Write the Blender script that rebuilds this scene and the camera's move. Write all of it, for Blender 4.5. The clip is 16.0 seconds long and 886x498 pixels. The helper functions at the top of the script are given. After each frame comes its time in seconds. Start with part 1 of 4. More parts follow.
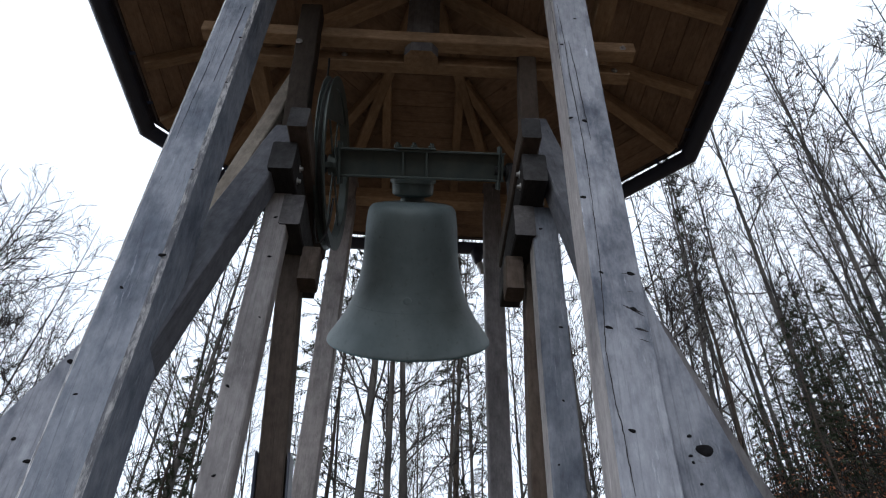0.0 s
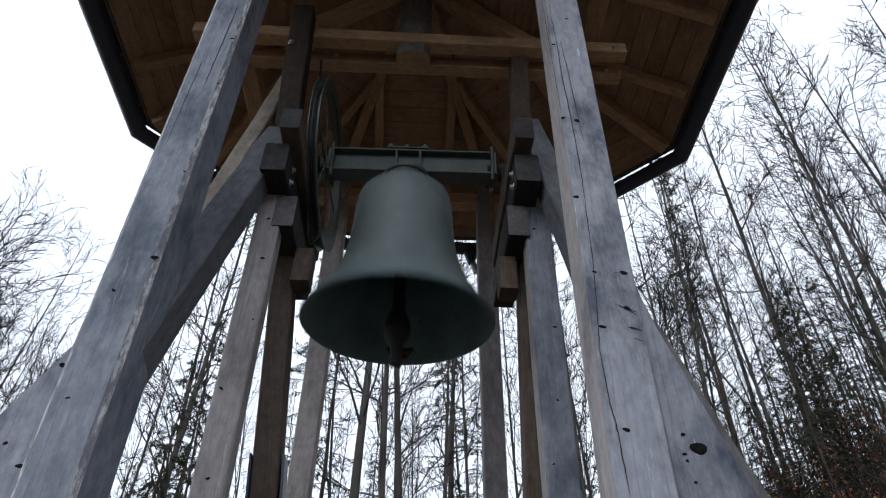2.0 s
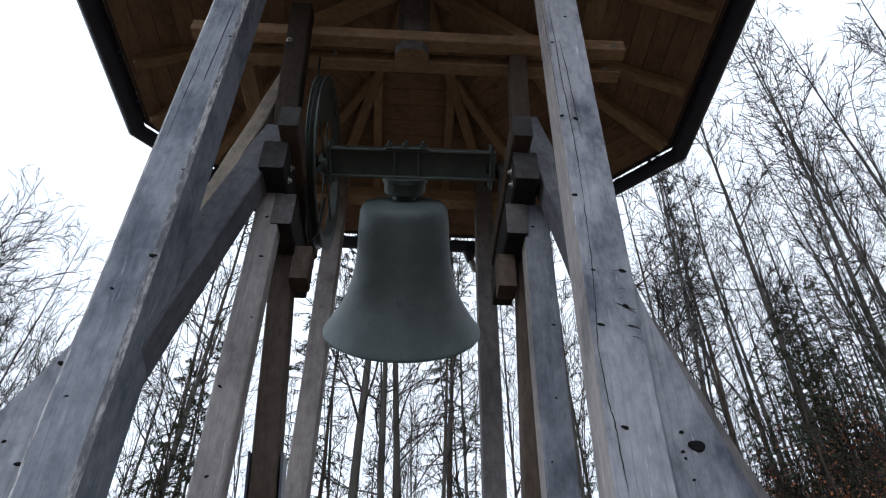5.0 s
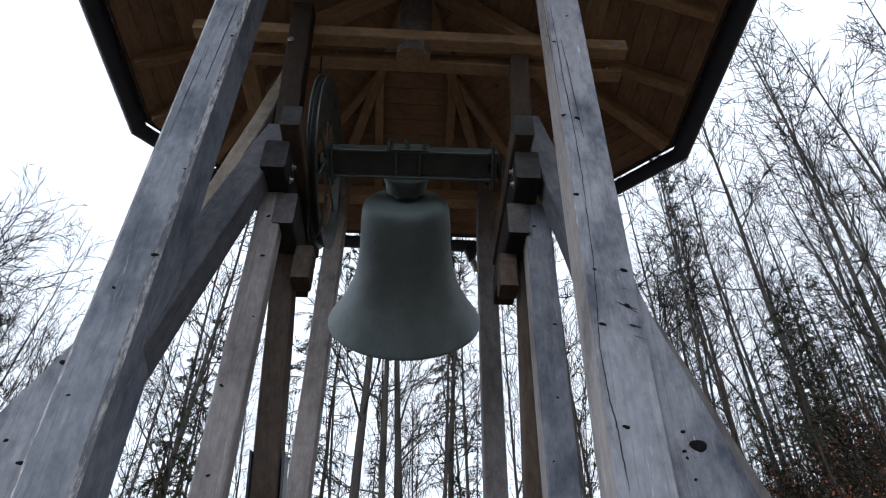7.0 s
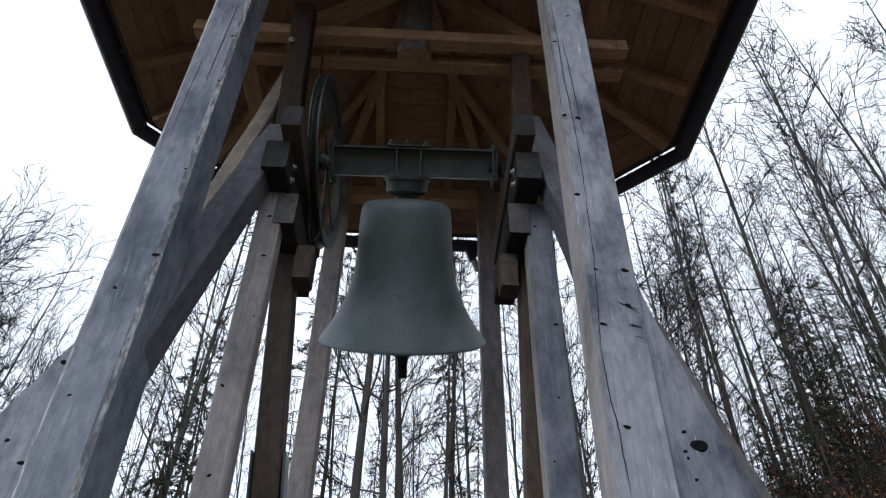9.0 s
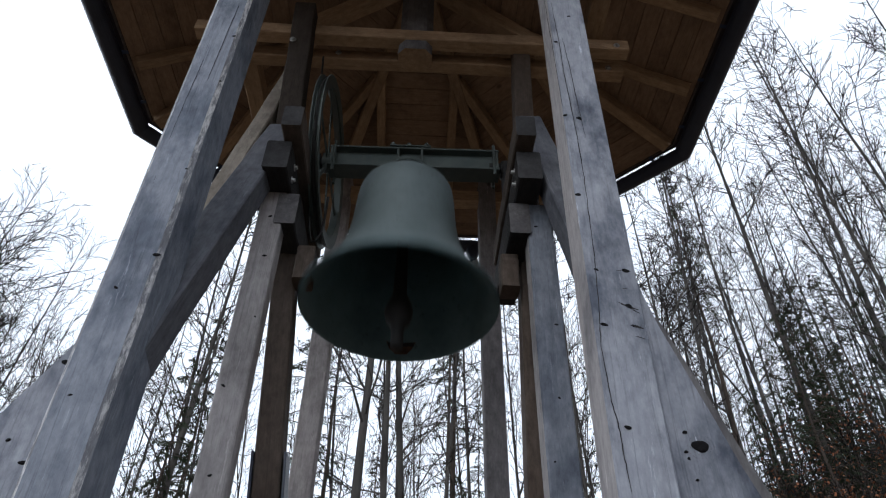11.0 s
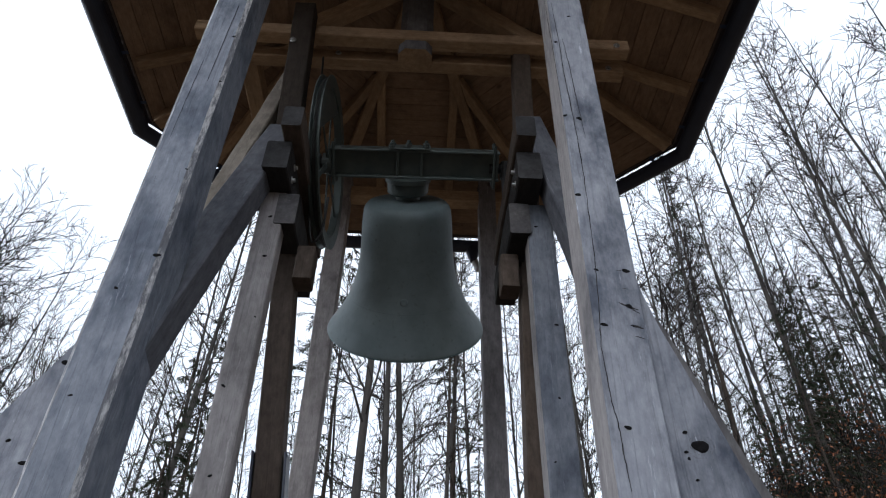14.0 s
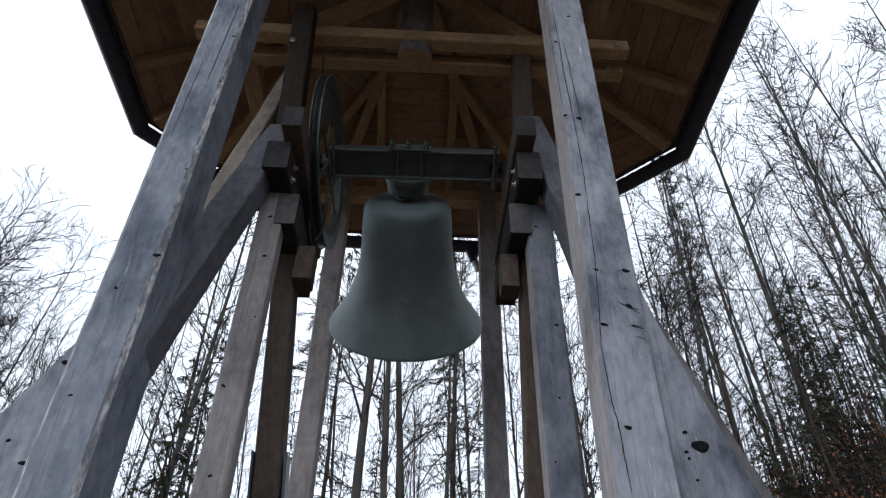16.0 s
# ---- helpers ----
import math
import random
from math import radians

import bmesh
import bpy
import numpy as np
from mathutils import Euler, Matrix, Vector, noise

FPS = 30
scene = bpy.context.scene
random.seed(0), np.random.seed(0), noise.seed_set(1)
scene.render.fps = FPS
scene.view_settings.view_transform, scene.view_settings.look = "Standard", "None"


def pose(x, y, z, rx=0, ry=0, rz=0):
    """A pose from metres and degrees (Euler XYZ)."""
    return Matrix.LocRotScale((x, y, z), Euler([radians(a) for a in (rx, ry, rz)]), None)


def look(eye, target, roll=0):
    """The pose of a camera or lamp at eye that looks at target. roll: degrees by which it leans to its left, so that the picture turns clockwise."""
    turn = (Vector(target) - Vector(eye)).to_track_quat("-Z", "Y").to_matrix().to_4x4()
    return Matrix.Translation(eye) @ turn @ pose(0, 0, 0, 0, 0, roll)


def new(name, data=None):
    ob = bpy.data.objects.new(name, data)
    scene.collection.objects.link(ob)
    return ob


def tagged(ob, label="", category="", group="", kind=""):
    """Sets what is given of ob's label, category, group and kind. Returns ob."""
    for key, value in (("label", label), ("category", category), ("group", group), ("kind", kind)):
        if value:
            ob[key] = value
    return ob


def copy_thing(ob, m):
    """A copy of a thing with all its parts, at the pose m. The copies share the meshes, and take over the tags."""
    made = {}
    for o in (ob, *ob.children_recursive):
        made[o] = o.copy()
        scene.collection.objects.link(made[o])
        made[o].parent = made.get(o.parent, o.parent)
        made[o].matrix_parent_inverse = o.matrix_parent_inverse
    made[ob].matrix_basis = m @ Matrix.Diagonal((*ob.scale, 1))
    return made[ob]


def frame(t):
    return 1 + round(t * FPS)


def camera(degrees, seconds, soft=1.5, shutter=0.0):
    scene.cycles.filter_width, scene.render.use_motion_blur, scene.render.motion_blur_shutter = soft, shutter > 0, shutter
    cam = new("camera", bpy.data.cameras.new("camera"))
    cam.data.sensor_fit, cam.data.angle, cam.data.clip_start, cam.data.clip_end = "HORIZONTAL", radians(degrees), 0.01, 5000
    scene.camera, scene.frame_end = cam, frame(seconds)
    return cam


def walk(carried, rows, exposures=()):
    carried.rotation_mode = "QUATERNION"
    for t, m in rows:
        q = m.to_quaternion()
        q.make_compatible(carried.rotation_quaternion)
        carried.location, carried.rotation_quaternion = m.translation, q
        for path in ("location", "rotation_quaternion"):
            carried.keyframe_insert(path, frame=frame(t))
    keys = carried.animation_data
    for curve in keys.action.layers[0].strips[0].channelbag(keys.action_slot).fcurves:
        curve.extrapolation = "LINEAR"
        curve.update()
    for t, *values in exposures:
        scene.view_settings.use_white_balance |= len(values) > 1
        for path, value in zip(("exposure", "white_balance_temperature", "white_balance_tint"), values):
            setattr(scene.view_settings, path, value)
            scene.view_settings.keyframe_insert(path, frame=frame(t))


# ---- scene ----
EYE = Vector((0.0, 0.0, 1.6))
PITCH, YAW, ROLL = 39.83, 2.27, 0.83


def aim(d_yaw, d_pitch, d_roll):
    """The camera's pose: small turns away from its resting aim, in degrees (yaw to the right)."""
    p, a = radians(PITCH + d_pitch), radians(YAW + d_yaw)
    way = Vector((math.sin(a) * math.cos(p), math.cos(a) * math.cos(p), math.sin(p)))
    return look(EYE, EYE + way, ROLL + d_roll)


cam = camera(66.46, 16.0, soft=1.1, shutter=0.5)
# seconds, and the small drift of the aim: yaw, pitch, roll
PATH = [(0, -0.522, 0.133, 0.675), (0.5, -0.123, 0.257, 0.076), (1, 0.045, 0.260, -0.059), (1.5, 0.179, 0.225, -0.156), (2, 0.197, 0.186, -0.149), (2.5, 0.285, 0.113, -0.203), (3, 0.312, 0.114, -0.229), (3.5, 0.352, 0.041, -0.257), (4, 0.373, 0.038, -0.261), (6.5, 0.226, -0.030, -0.198), (7, 0.190, -0.035, -0.140), (7.5, 0.190, -0.035, -0.140), (8, 0.138, -0.029, -0.152), (8.5, 0.120, -0.032, -0.119), (9, 0.094, -0.035, -0.080), (11.5, 0.002, -0.015, 0.024), (12, 0.001, -0.021, 0.008), (12.5, -0.000, -0.029, -0.003), (13, -0.001, -0.011, -0.013), (13.5, -0.001, -0.005, -0.013), (14, -0.000, 0.000, 0.000), (14.5, -0.003, -0.019, -0.032), (15, -0.001, -0.011, -0.013), (15.5, -0.003, -0.019, -0.032), (16, -0.001, -0.005, -0.013)]
walk(cam, [(t, aim(a, b, c)) for t, a, b, c in PATH])

# ---- world and light: a bright overcast winter sky ----
world = bpy.data.worlds.new("overcast_sky")
scene.world = world
world.use_nodes = True
wn, wl = world.node_tree.nodes, world.node_tree.links
wn.clear()
w_out = wn.new("ShaderNodeOutputWorld")
w_bg = wn.new("ShaderNodeBackground")
w_sky = wn.new("ShaderNodeTexSky")
w_sky.sky_type = "NISHITA"
w_sky.sun_disc = False
w_sky.sun_elevation, w_sky.sun_rotation = radians(37), radians(-155)
w_sky.air_density, w_sky.dust_density = 1.0, 3.0
w_mix = wn.new("ShaderNodeMix")
w_mix.data_type = "RGBA"
w_mix.inputs[0].default_value = 0.86
w_mix.inputs[7].default_value = (8.6, 9.35, 10.5, 1)
wl.new(w_sky.outputs[0], w_mix.inputs[6])
wl.new(w_mix.outputs[2], w_bg.inputs[0])
w_bg.inputs[1].default_value = 0.147
wl.new(w_bg.outputs[0], w_out.inputs[0])

sun = new("sun", bpy.data.lights.new("sun", "SUN"))
sun.data.energy, sun.data.angle, sun.data.color = 0.5, radians(35), (1.0, 0.985, 0.97)
sun.matrix_world = look((-5.0, -7.5, 11.5), (0, 3, 3))


# ---- materials ----
def material(name, rough=0.7, metal=0.0):
    m = bpy.data.materials.new(name)
    m.use_nodes = True
    nt = m.node_tree
    b = nt.nodes["Principled BSDF"]
    b.inputs["Roughness"].default_value, b.inputs["Metallic"].default_value = rough, metal
    return m, nt, b


def ramp(nt, stops):
    r = nt.nodes.new("ShaderNodeValToRGB")
    e = r.color_ramp.elements
    while len(e) < len(stops):
        e.new(0.5)
    for k, (pos, col) in enumerate(stops):
        e[k].position, e[k].color = pos, (*col, 1)
    return r


def noise_node(nt, src, scale, stretch=(1, 1, 1), detail=4.0, rough=0.55, w=None):
    mp = nt.nodes.new("ShaderNodeMapping")
    mp.inputs["Scale"].default_value = stretch
    nt.links.new(src, mp.inputs[0])
    n = nt.nodes.new("ShaderNodeTexNoise")
    n.inputs["Scale"].default_value, n.inputs["Detail"].default_value = scale, detail
    n.inputs["Roughness"].default_value = rough
    if w is not None:
        n.noise_dimensions = "4D"
        nt.links.new(w, n.inputs["W"])
    nt.links.new(mp.outputs[0], n.inputs["Vector"])
    return n


def mixc(nt, fac, a, b, mode="MIX"):
    m = nt.nodes.new("ShaderNodeMix")
    m.data_type, m.blend_type = "RGBA", mode
    for sock, v in ((m.inputs[0], fac), (m.inputs[6], a), (m.inputs[7], b)):
        if hasattr(v, "is_linked"):
            nt.links.new(v, sock)
        elif isinstance(v, tuple):
            sock.default_value = (*v, 1)
        else:
            sock.default_value = v
    return m.outputs[2]


def math_node(nt, op, a, b):
    m = nt.nodes.new("ShaderNodeMath")
    m.operation = op
    for sock, v in ((m.inputs[0], a), (m.inputs[1], b)):
        if hasattr(v, "is_linked"):
            nt.links.new(v, sock)
        else:
            sock.default_value = v
    return m.outputs[0]


def bump(nt, b, height, strength=0.4, dist=0.01):
    n = nt.nodes.new("ShaderNodeBump")
    n.inputs["Strength"].default_value, n.inputs["Distance"].default_value = strength, dist
    nt.links.new(height, n.inputs["Height"])
    nt.links.new(n.outputs[0], b.inputs["Normal"])


def wood(name, light, dark, stain, knot=0.5, rough=0.78, streak=1.0):
    """Timber with its grain along the local z axis: fibres, broad stains, pale scuffs and a few knots."""
    m, nt, b = material(name, rough)
    tc = nt.nodes.new("ShaderNodeTexCoord").outputs["Object"]
    rnd = nt.nodes.new("ShaderNodeObjectInfo").outputs["Random"]
    w = math_node(nt, "MULTIPLY", rnd, 37.0)
    fibre = noise_node(nt, tc, 20, (2.6, 2.6, 0.24), 9, 0.74, w)
    broad = noise_node(nt, tc, 3.4, (1.5, 1.5, 0.75), 7, 0.62, w)
    blotch = noise_node(nt, tc, 30, (1.0, 1.0, 0.5), 5, 0.7, w)
    scuff = noise_node(nt, tc, 12, (2.6, 2.6, 0.32), 7, 0.75, w)
    col = ramp(nt, [(0.25, tuple(0.6 * a + 0.4 * b for a, b in zip(dark, light))), (0.50, tuple(0.3 * a + 0.7 * b for a, b in zip(dark, light))), (0.75, light)])
    nt.links.new(fibre.outputs["Fac"], col.inputs[0])
    bf = ramp(nt, [(0.46, (0, 0, 0)), (0.64, (1, 1, 1))])
    nt.links.new(broad.outputs["Fac"], bf.inputs[0])
    c = mixc(nt, math_node(nt, "MULTIPLY", bf.outputs[0], 0.95), col.outputs[0], stain)
    c = mixc(nt, 0.8, c, blotch.outputs["Fac"], "SOFT_LIGHT")
    sf = ramp(nt, [(0.60, (0, 0, 0)), (0.68, (1, 1, 1))])
    nt.links.new(scuff.outputs["Fac"], sf.inputs[0])
    c = mixc(nt, math_node(nt, "MULTIPLY", sf.outputs[0], 0.55 * streak), c, tuple(min(1, v * 1.8) for v in light))
    # long drying cracks
    crack = noise_node(nt, tc, 9, (5.0, 5.0, 0.10), 2, 0.4, w)
    cf = ramp(nt, [(0.485, (0, 0, 0)), (0.497, (1, 1, 1)), (0.503, (1, 1, 1)), (0.515, (0, 0, 0))])
    nt.links.new(crack.outputs["Fac"], cf.inputs[0])
    c = mixc(nt, math_node(nt, "MULTIPLY", cf.outputs[0], 0.2), c, tuple(v * 0.35 for v in dark))
    # knots
    mp = nt.nodes.new("ShaderNodeMapping")
    mp.inputs["Scale"].default_value = (3.2, 3.2, 2.0)
    nt.links.new(tc, mp.inputs[0])
    vo = nt.nodes.new("ShaderNodeTexVoronoi")
    vo.voronoi_dimensions = "4D"
    vo.inputs["Scale"].default_value = 1.3
    nt.links.new(w, vo.inputs["W"])
    nt.links.new(mp.outputs[0], vo.inputs["Vector"])
    kf = ramp(nt, [(0.05, (1, 1, 1)), (0.12, (0, 0, 0))])
    nt.links.new(vo.outputs["Distance"], kf.inputs[0])
    c = mixc(nt, math_node(nt, "MULTIPLY", kf.outputs[0], knot), c, tuple(v * 0.3 for v in dark))
    tone = nt.nodes.new("ShaderNodeHueSaturation")
    nt.links.new(c, tone.inputs["Color"])
    nt.links.new(math_node(nt, "ADD", math_node(nt, "MULTIPLY", rnd, 0.3), 0.85), tone.inputs["Value"])
    nt.links.new(tone.outputs[0], b.inputs["Base Color"])
    h = math_node(nt, "SUBTRACT", fibre.outputs["Fac"], math_node(nt, "MULTIPLY", cf.outputs[0], 0.6))
    bump(nt, b, h, 0.5, 0.006)
    b.inputs["Specular IOR Level"].default_value = 0.18
    return m


def flaked(name, base, pale):
    """A worn edge: grey wood with torn pale flakes along the grain."""
    m, nt, b = material(name, 0.85)
    tc = nt.nodes.new("ShaderNodeTexCoord").outputs["Object"]
    n1 = noise_node(nt, tc, 26, (2.2, 2.2, 0.5), 8, 0.75)
    n2 = noise_node(nt, tc, 5, (1, 1, 0.6), 4, 0.6)
    n3 = noise_node(nt, tc, 60, (2, 2, 0.3), 4, 0.6)
    r = ramp(nt, [(0.47, (0, 0, 0)), (0.56, (1, 1, 1))])
    nt.links.new(math_node(nt, "ADD", math_node(nt, "MULTIPLY", n1.outputs["Fac"], 0.6), math_node(nt, "MULTIPLY", n2.outputs["Fac"], 0.4)), r.inputs[0])
    g = ramp(nt, [(0.3, tuple(v * 0.55 for v in base)), (0.7, base)])
    nt.links.new(n3.outputs["Fac"], g.inputs[0])
    nt.links.new(mixc(nt, r.outputs[0], g.outputs[0], pale), b.inputs["Base Color"])
    bump(nt, b, n1.outputs["Fac"], 0.8, 0.008)
    return m


def mottled(name, a, b_col, scale, rough=0.6, metal=0.0, strength=0.2, spots=None, stretch=(1, 1, 1), dist=0.004):
    m, nt, b = material(name, rough, metal)
    tc = nt.nodes.new("ShaderNodeTexCoord").outputs["Object"]
    n1 = noise_node(nt, tc, scale, stretch, 5, 0.6)
    n2 = noise_node(nt, tc, scale * 9, stretch, 4, 0.65)
    r1 = ramp(nt, [(0.35, a), (0.68, b_col)])
    nt.links.new(n1.outputs["Fac"], r1.inputs[0])
    c = r1.outputs[0]
    if spots:
        r2 = ramp(nt, [(0.60, (0, 0, 0)), (0.68, (1, 1, 1))])
        nt.links.new(n2.outputs["Fac"], r2.inputs[0])
        c = mixc(nt, math_node(nt, "MULTIPLY", r2.outputs[0], 0.6), c, spots)
    nt.links.new(c, b.inputs["Base Color"])
    rr = nt.nodes.new("ShaderNodeMapRange")
    rr.inputs["To Min"].default_value, rr.inputs["To Max"].default_value = max(0, rough - 0.12), min(1, rough + 0.12)
    nt.links.new(n2.outputs["Fac"], rr.inputs["Value"])
    nt.links.new(rr.outputs[0], b.inputs["Roughness"])
    bump(nt, b, n2.outputs["Fac"], strength, dist)
    if rough > 0.75:
        b.inputs["Specular IOR Level"].default_value = 0.12
    return m


GREY_WOOD = wood("weathered_grey_timber", (0.28, 0.312, 0.375), (0.135, 0.152, 0.188), (0.105, 0.126, 0.166), 0.75)
WARM_GREY_WOOD = wood("warm_grey_timber", (0.39, 0.37, 0.375), (0.18, 0.172, 0.178), (0.20, 0.188, 0.195), 0.7)
PALE_WOOD = wood("pale_weathered_timber", (0.36, 0.385, 0.445), (0.165, 0.178, 0.21), (0.088, 0.103, 0.138), 0.6, streak=1.3)
# paler copy for post faces towards -x: light from the left painted in
LIT_SIDE_WOOD = wood("lit_timber_side", (0.52, 0.50, 0.505), (0.27, 0.255, 0.26), (0.24, 0.235, 0.25), 0.5)
FOOT_WOOD = wood("weathered_foot_plank", (0.325, 0.35, 0.41), (0.14, 0.154, 0.186), (0.072, 0.086, 0.118), 0.7, streak=1.5)
DULL_WOOD = wood("dull_rear_timber", (0.225, 0.215, 0.222), (0.105, 0.10, 0.104), (0.115, 0.11, 0.116), 0.8)
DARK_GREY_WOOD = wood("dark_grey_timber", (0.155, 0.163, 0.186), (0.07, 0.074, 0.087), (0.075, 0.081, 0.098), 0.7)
# near-black: the shade on the beams' undersides is put into this colour
SHADED_BEAM_WOOD = wood("shaded_beam_timber", (0.042, 0.040, 0.040), (0.017, 0.016, 0.017), (0.023, 0.022, 0.023), 0.7, streak=0.3)
UPPER_WOOD = wood("dark_brown_upper_post", (0.072, 0.058, 0.049), (0.03, 0.024, 0.021), (0.042, 0.033, 0.028), 0.7, streak=0.3)
TAN_WOOD = wood("tan_grey_brace", (0.29, 0.262, 0.228), (0.125, 0.11, 0.095), (0.15, 0.132, 0.115), 0.6)
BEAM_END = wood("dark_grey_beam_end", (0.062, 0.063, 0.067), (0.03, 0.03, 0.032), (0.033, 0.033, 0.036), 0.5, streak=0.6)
MID_WOOD = wood("brown_grey_timber", (0.17, 0.165, 0.172), (0.07, 0.068, 0.072), (0.09, 0.088, 0.095), 0.8)
BROWN_WOOD = wood("brown_timber", (0.118, 0.094, 0.079), (0.05, 0.039, 0.033), (0.072, 0.054, 0.044), 0.8, streak=0.3)
TIE_WOOD = wood("sheltered_spruce_timber", (0.45, 0.315, 0.20), (0.22, 0.145, 0.092), (0.27, 0.187, 0.12), 0.9, streak=0.2)
BOARD_WOOD = wood("roof_board_spruce", (0.34, 0.235, 0.16), (0.165, 0.108, 0.073), (0.21, 0.14, 0.096), 0.8, streak=0.1)
FLAKED_WOOD = flaked("flaking_pale_arris", (0.25, 0.262, 0.30), (0.62, 0.63, 0.66))
CHECK_DARK = mottled("dark_drying_check", (0.02, 0.02, 0.024), (0.05, 0.048, 0.05), 20, 0.95)
KNOT_WOOD = mottled("dark_knot", (0.004, 0.004, 0.005), (0.013, 0.013, 0.015), 60, 0.95)
KNOT_RING = wood("knot_ring_grain", (0.17, 0.178, 0.20), (0.085, 0.09, 0.104), (0.085, 0.094, 0.115), 0.0)
GUTTER_METAL = mottled("dark_gutter_sheet", (0.020, 0.027, 0.050), (0.032, 0.042, 0.072), 3, 0.4, 0.0, 0.1)
ROOF_COVER = mottled("dark_roof_covering", (0.05, 0.035, 0.03), (0.08, 0.06, 0.05), 5, 0.85)
BELL_OUT = mottled("dull_bronze_outside", (0.108, 0.144, 0.153), (0.165, 0.208, 0.220), 3.5, 0.58, 0.12, 0.12, (0.10, 0.12, 0.115))
BELL_IN = mottled("verdigris_bronze_inside", (0.054, 0.110, 0.131), (0.106, 0.192, 0.221), 3.0, 0.55, 0.15, 0.15, (0.035, 0.065, 0.075))
RUST = mottled("rust_and_bare_bronze", (0.03, 0.018, 0.012), (0.12, 0.062, 0.034), 30, 0.7, 0.3)
IRON = mottled("dark_iron", (0.011, 0.012, 0.013), (0.024, 0.025, 0.027), 12, 0.7, 0.2)
YOKE_STEEL = mottled("grey_green_painted_steel", (0.062, 0.083, 0.082), (0.10, 0.122, 0.118), 6, 0.5, 0.3, 0.1)
PIPE_GREY = mottled("pale_grey_pipe", (0.42, 0.44, 0.46), (0.56, 0.57, 0.58), 12, 0.55)
ZINC = mottled("zinc_bolt", (0.42, 0.43, 0.44), (0.6, 0.6, 0.6), 30, 0.4, 0.8)
CABLE = mottled("black_rubber_cable", (0.02, 0.02, 0.02), (0.04, 0.04, 0.04), 20, 0.6)
BARK = mottled("grey_brown_bark", (0.038, 0.036, 0.035), (0.105, 0.099, 0.094), 2.2, 0.9, 0, 0.6, (0.055, 0.05, 0.045), (1, 1, 0.35), 0.03)
BARK_DARK = mottled("dark_spruce_bark", (0.05, 0.042, 0.036), (0.10, 0.08, 0.068), 3, 0.9, 0, 0.6, None, (1, 1, 0.4), 0.03)
TWIG = mottled("bare_twigs", (0.013, 0.012, 0.012), (0.030, 0.027, 0.026), 1.0, 0.9)
NEEDLES = mottled("spruce_needles", (0.022, 0.034, 0.020), (0.05, 0.068, 0.04), 1.5, 0.8)
DRY_LEAF = mottled("dry_beech_leaves", (0.16, 0.065, 0.035), (0.28, 0.12, 0.06), 1.0, 0.8)
FOREST_FLOOR = mottled("leaf_litter_ground", (0.060, 0.046, 0.034), (0.135, 0.100, 0.072), 0.8, 0.95, 0, 0.8, (0.05, 0.05, 0.03), (1, 1, 1), 0.06)


# ---- mesh helpers ----
def link_mesh(name, verts, faces, mats, parent=None, label="", smooth=False, idx=None):
    me = bpy.data.meshes.new(name)
    me.from_pydata([tuple(v) for v in verts], [], faces)
    for mt in mats:
        me.materials.append(mt)
    if idx:
        me.polygons.foreach_set("material_index", idx)
    if smooth:
        me.polygons.foreach_set("use_smooth", [True] * len(me.polygons))
    me.update()
    ob = new(name, me)
    if parent is not None:
        ob.parent = parent
    if label:
        ob["label"] = label
    return ob


def part(name, bm, mat, parent, label="", smooth=False):
    me = bpy.data.meshes.new(name)
    bmesh.ops.recalc_face_normals(bm, faces=bm.faces)
    if smooth:
        for f in bm.faces:
            f.smooth = True
    bm.to_mesh(me)
    bm.free()
    for mt in (mat if isinstance(mat, (list, tuple)) else (mat,)):
        me.materials.append(mt)
    ob = new(name, me)
    if parent is not None:
        ob.parent = parent
    if label:
        ob["label"] = label
    return ob


def thing(name, label, category, m=None, group="", kind=""):
    ob = new(name)
    ob.empty_display_size = 0.2
    if m is not None:
        ob.matrix_basis = m
    return tagged(ob, label, category, group, kind)


def timber_bm(w, d, length, bevel=0.008, wob=0.0, cuts=6, seed=0, arris=0, inner=0):
    """A squared log along z from 0 to length, w wide and d deep, with worn arrises and a slight unevenness."""
    rng = random.Random(seed)
    bm = bmesh.new()
    b = bevel
    ring = [(-w / 2 + b, -d / 2), (w / 2 - b, -d / 2), (w / 2, -d / 2 + b), (w / 2, d / 2 - b),
            (w / 2 - b, d / 2), (-w / 2 + b, d / 2), (-w / 2, d / 2 - b), (-w / 2, -d / 2 + b)]
    rows = []
    for k in range(cuts + 1):
        z = length * k / cuts
        dx, dy = rng.uniform(-wob, wob), rng.uniform(-wob, wob)
        rows.append([bm.verts.new((x + dx, y + dy, z)) for x, y in ring])
    for r0, r1 in zip(rows, rows[1:]):
        for i in range(8):
            f = bm.faces.new((r0[i], r0[(i + 1) % 8], r1[(i + 1) % 8], r1[i]))
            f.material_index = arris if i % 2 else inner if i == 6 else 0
    f0 = bm.faces.new(rows[0][::-1])
    f1 = bm.faces.new(rows[-1])
    f0.material_index = f1.material_index = 1
    return bm


def timber(name, p0, p1, w, d, mat, parent, side=(1, 0, 0), label="", end=None, seed=0, bevel=0.008, arris=None, inner=None):
    """A timber from p0 to p1; its width w lies along side. arris: other wood on the edges; inner: paler wood that
    paints light onto the side that looks to -x.
    """
    p0, p1 = Vector(p0), Vector(p1)
    z = (p1 - p0).normalized()
    x = (Vector(side) - z * z.dot(Vector(side))).normalized()
    y = z.cross(x)
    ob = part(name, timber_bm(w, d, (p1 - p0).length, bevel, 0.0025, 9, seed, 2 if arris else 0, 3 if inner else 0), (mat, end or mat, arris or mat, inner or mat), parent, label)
    m = Matrix((x, y, z)).transposed().to_4x4()
    m.translation = p0
    ob.matrix_basis = m
    return ob


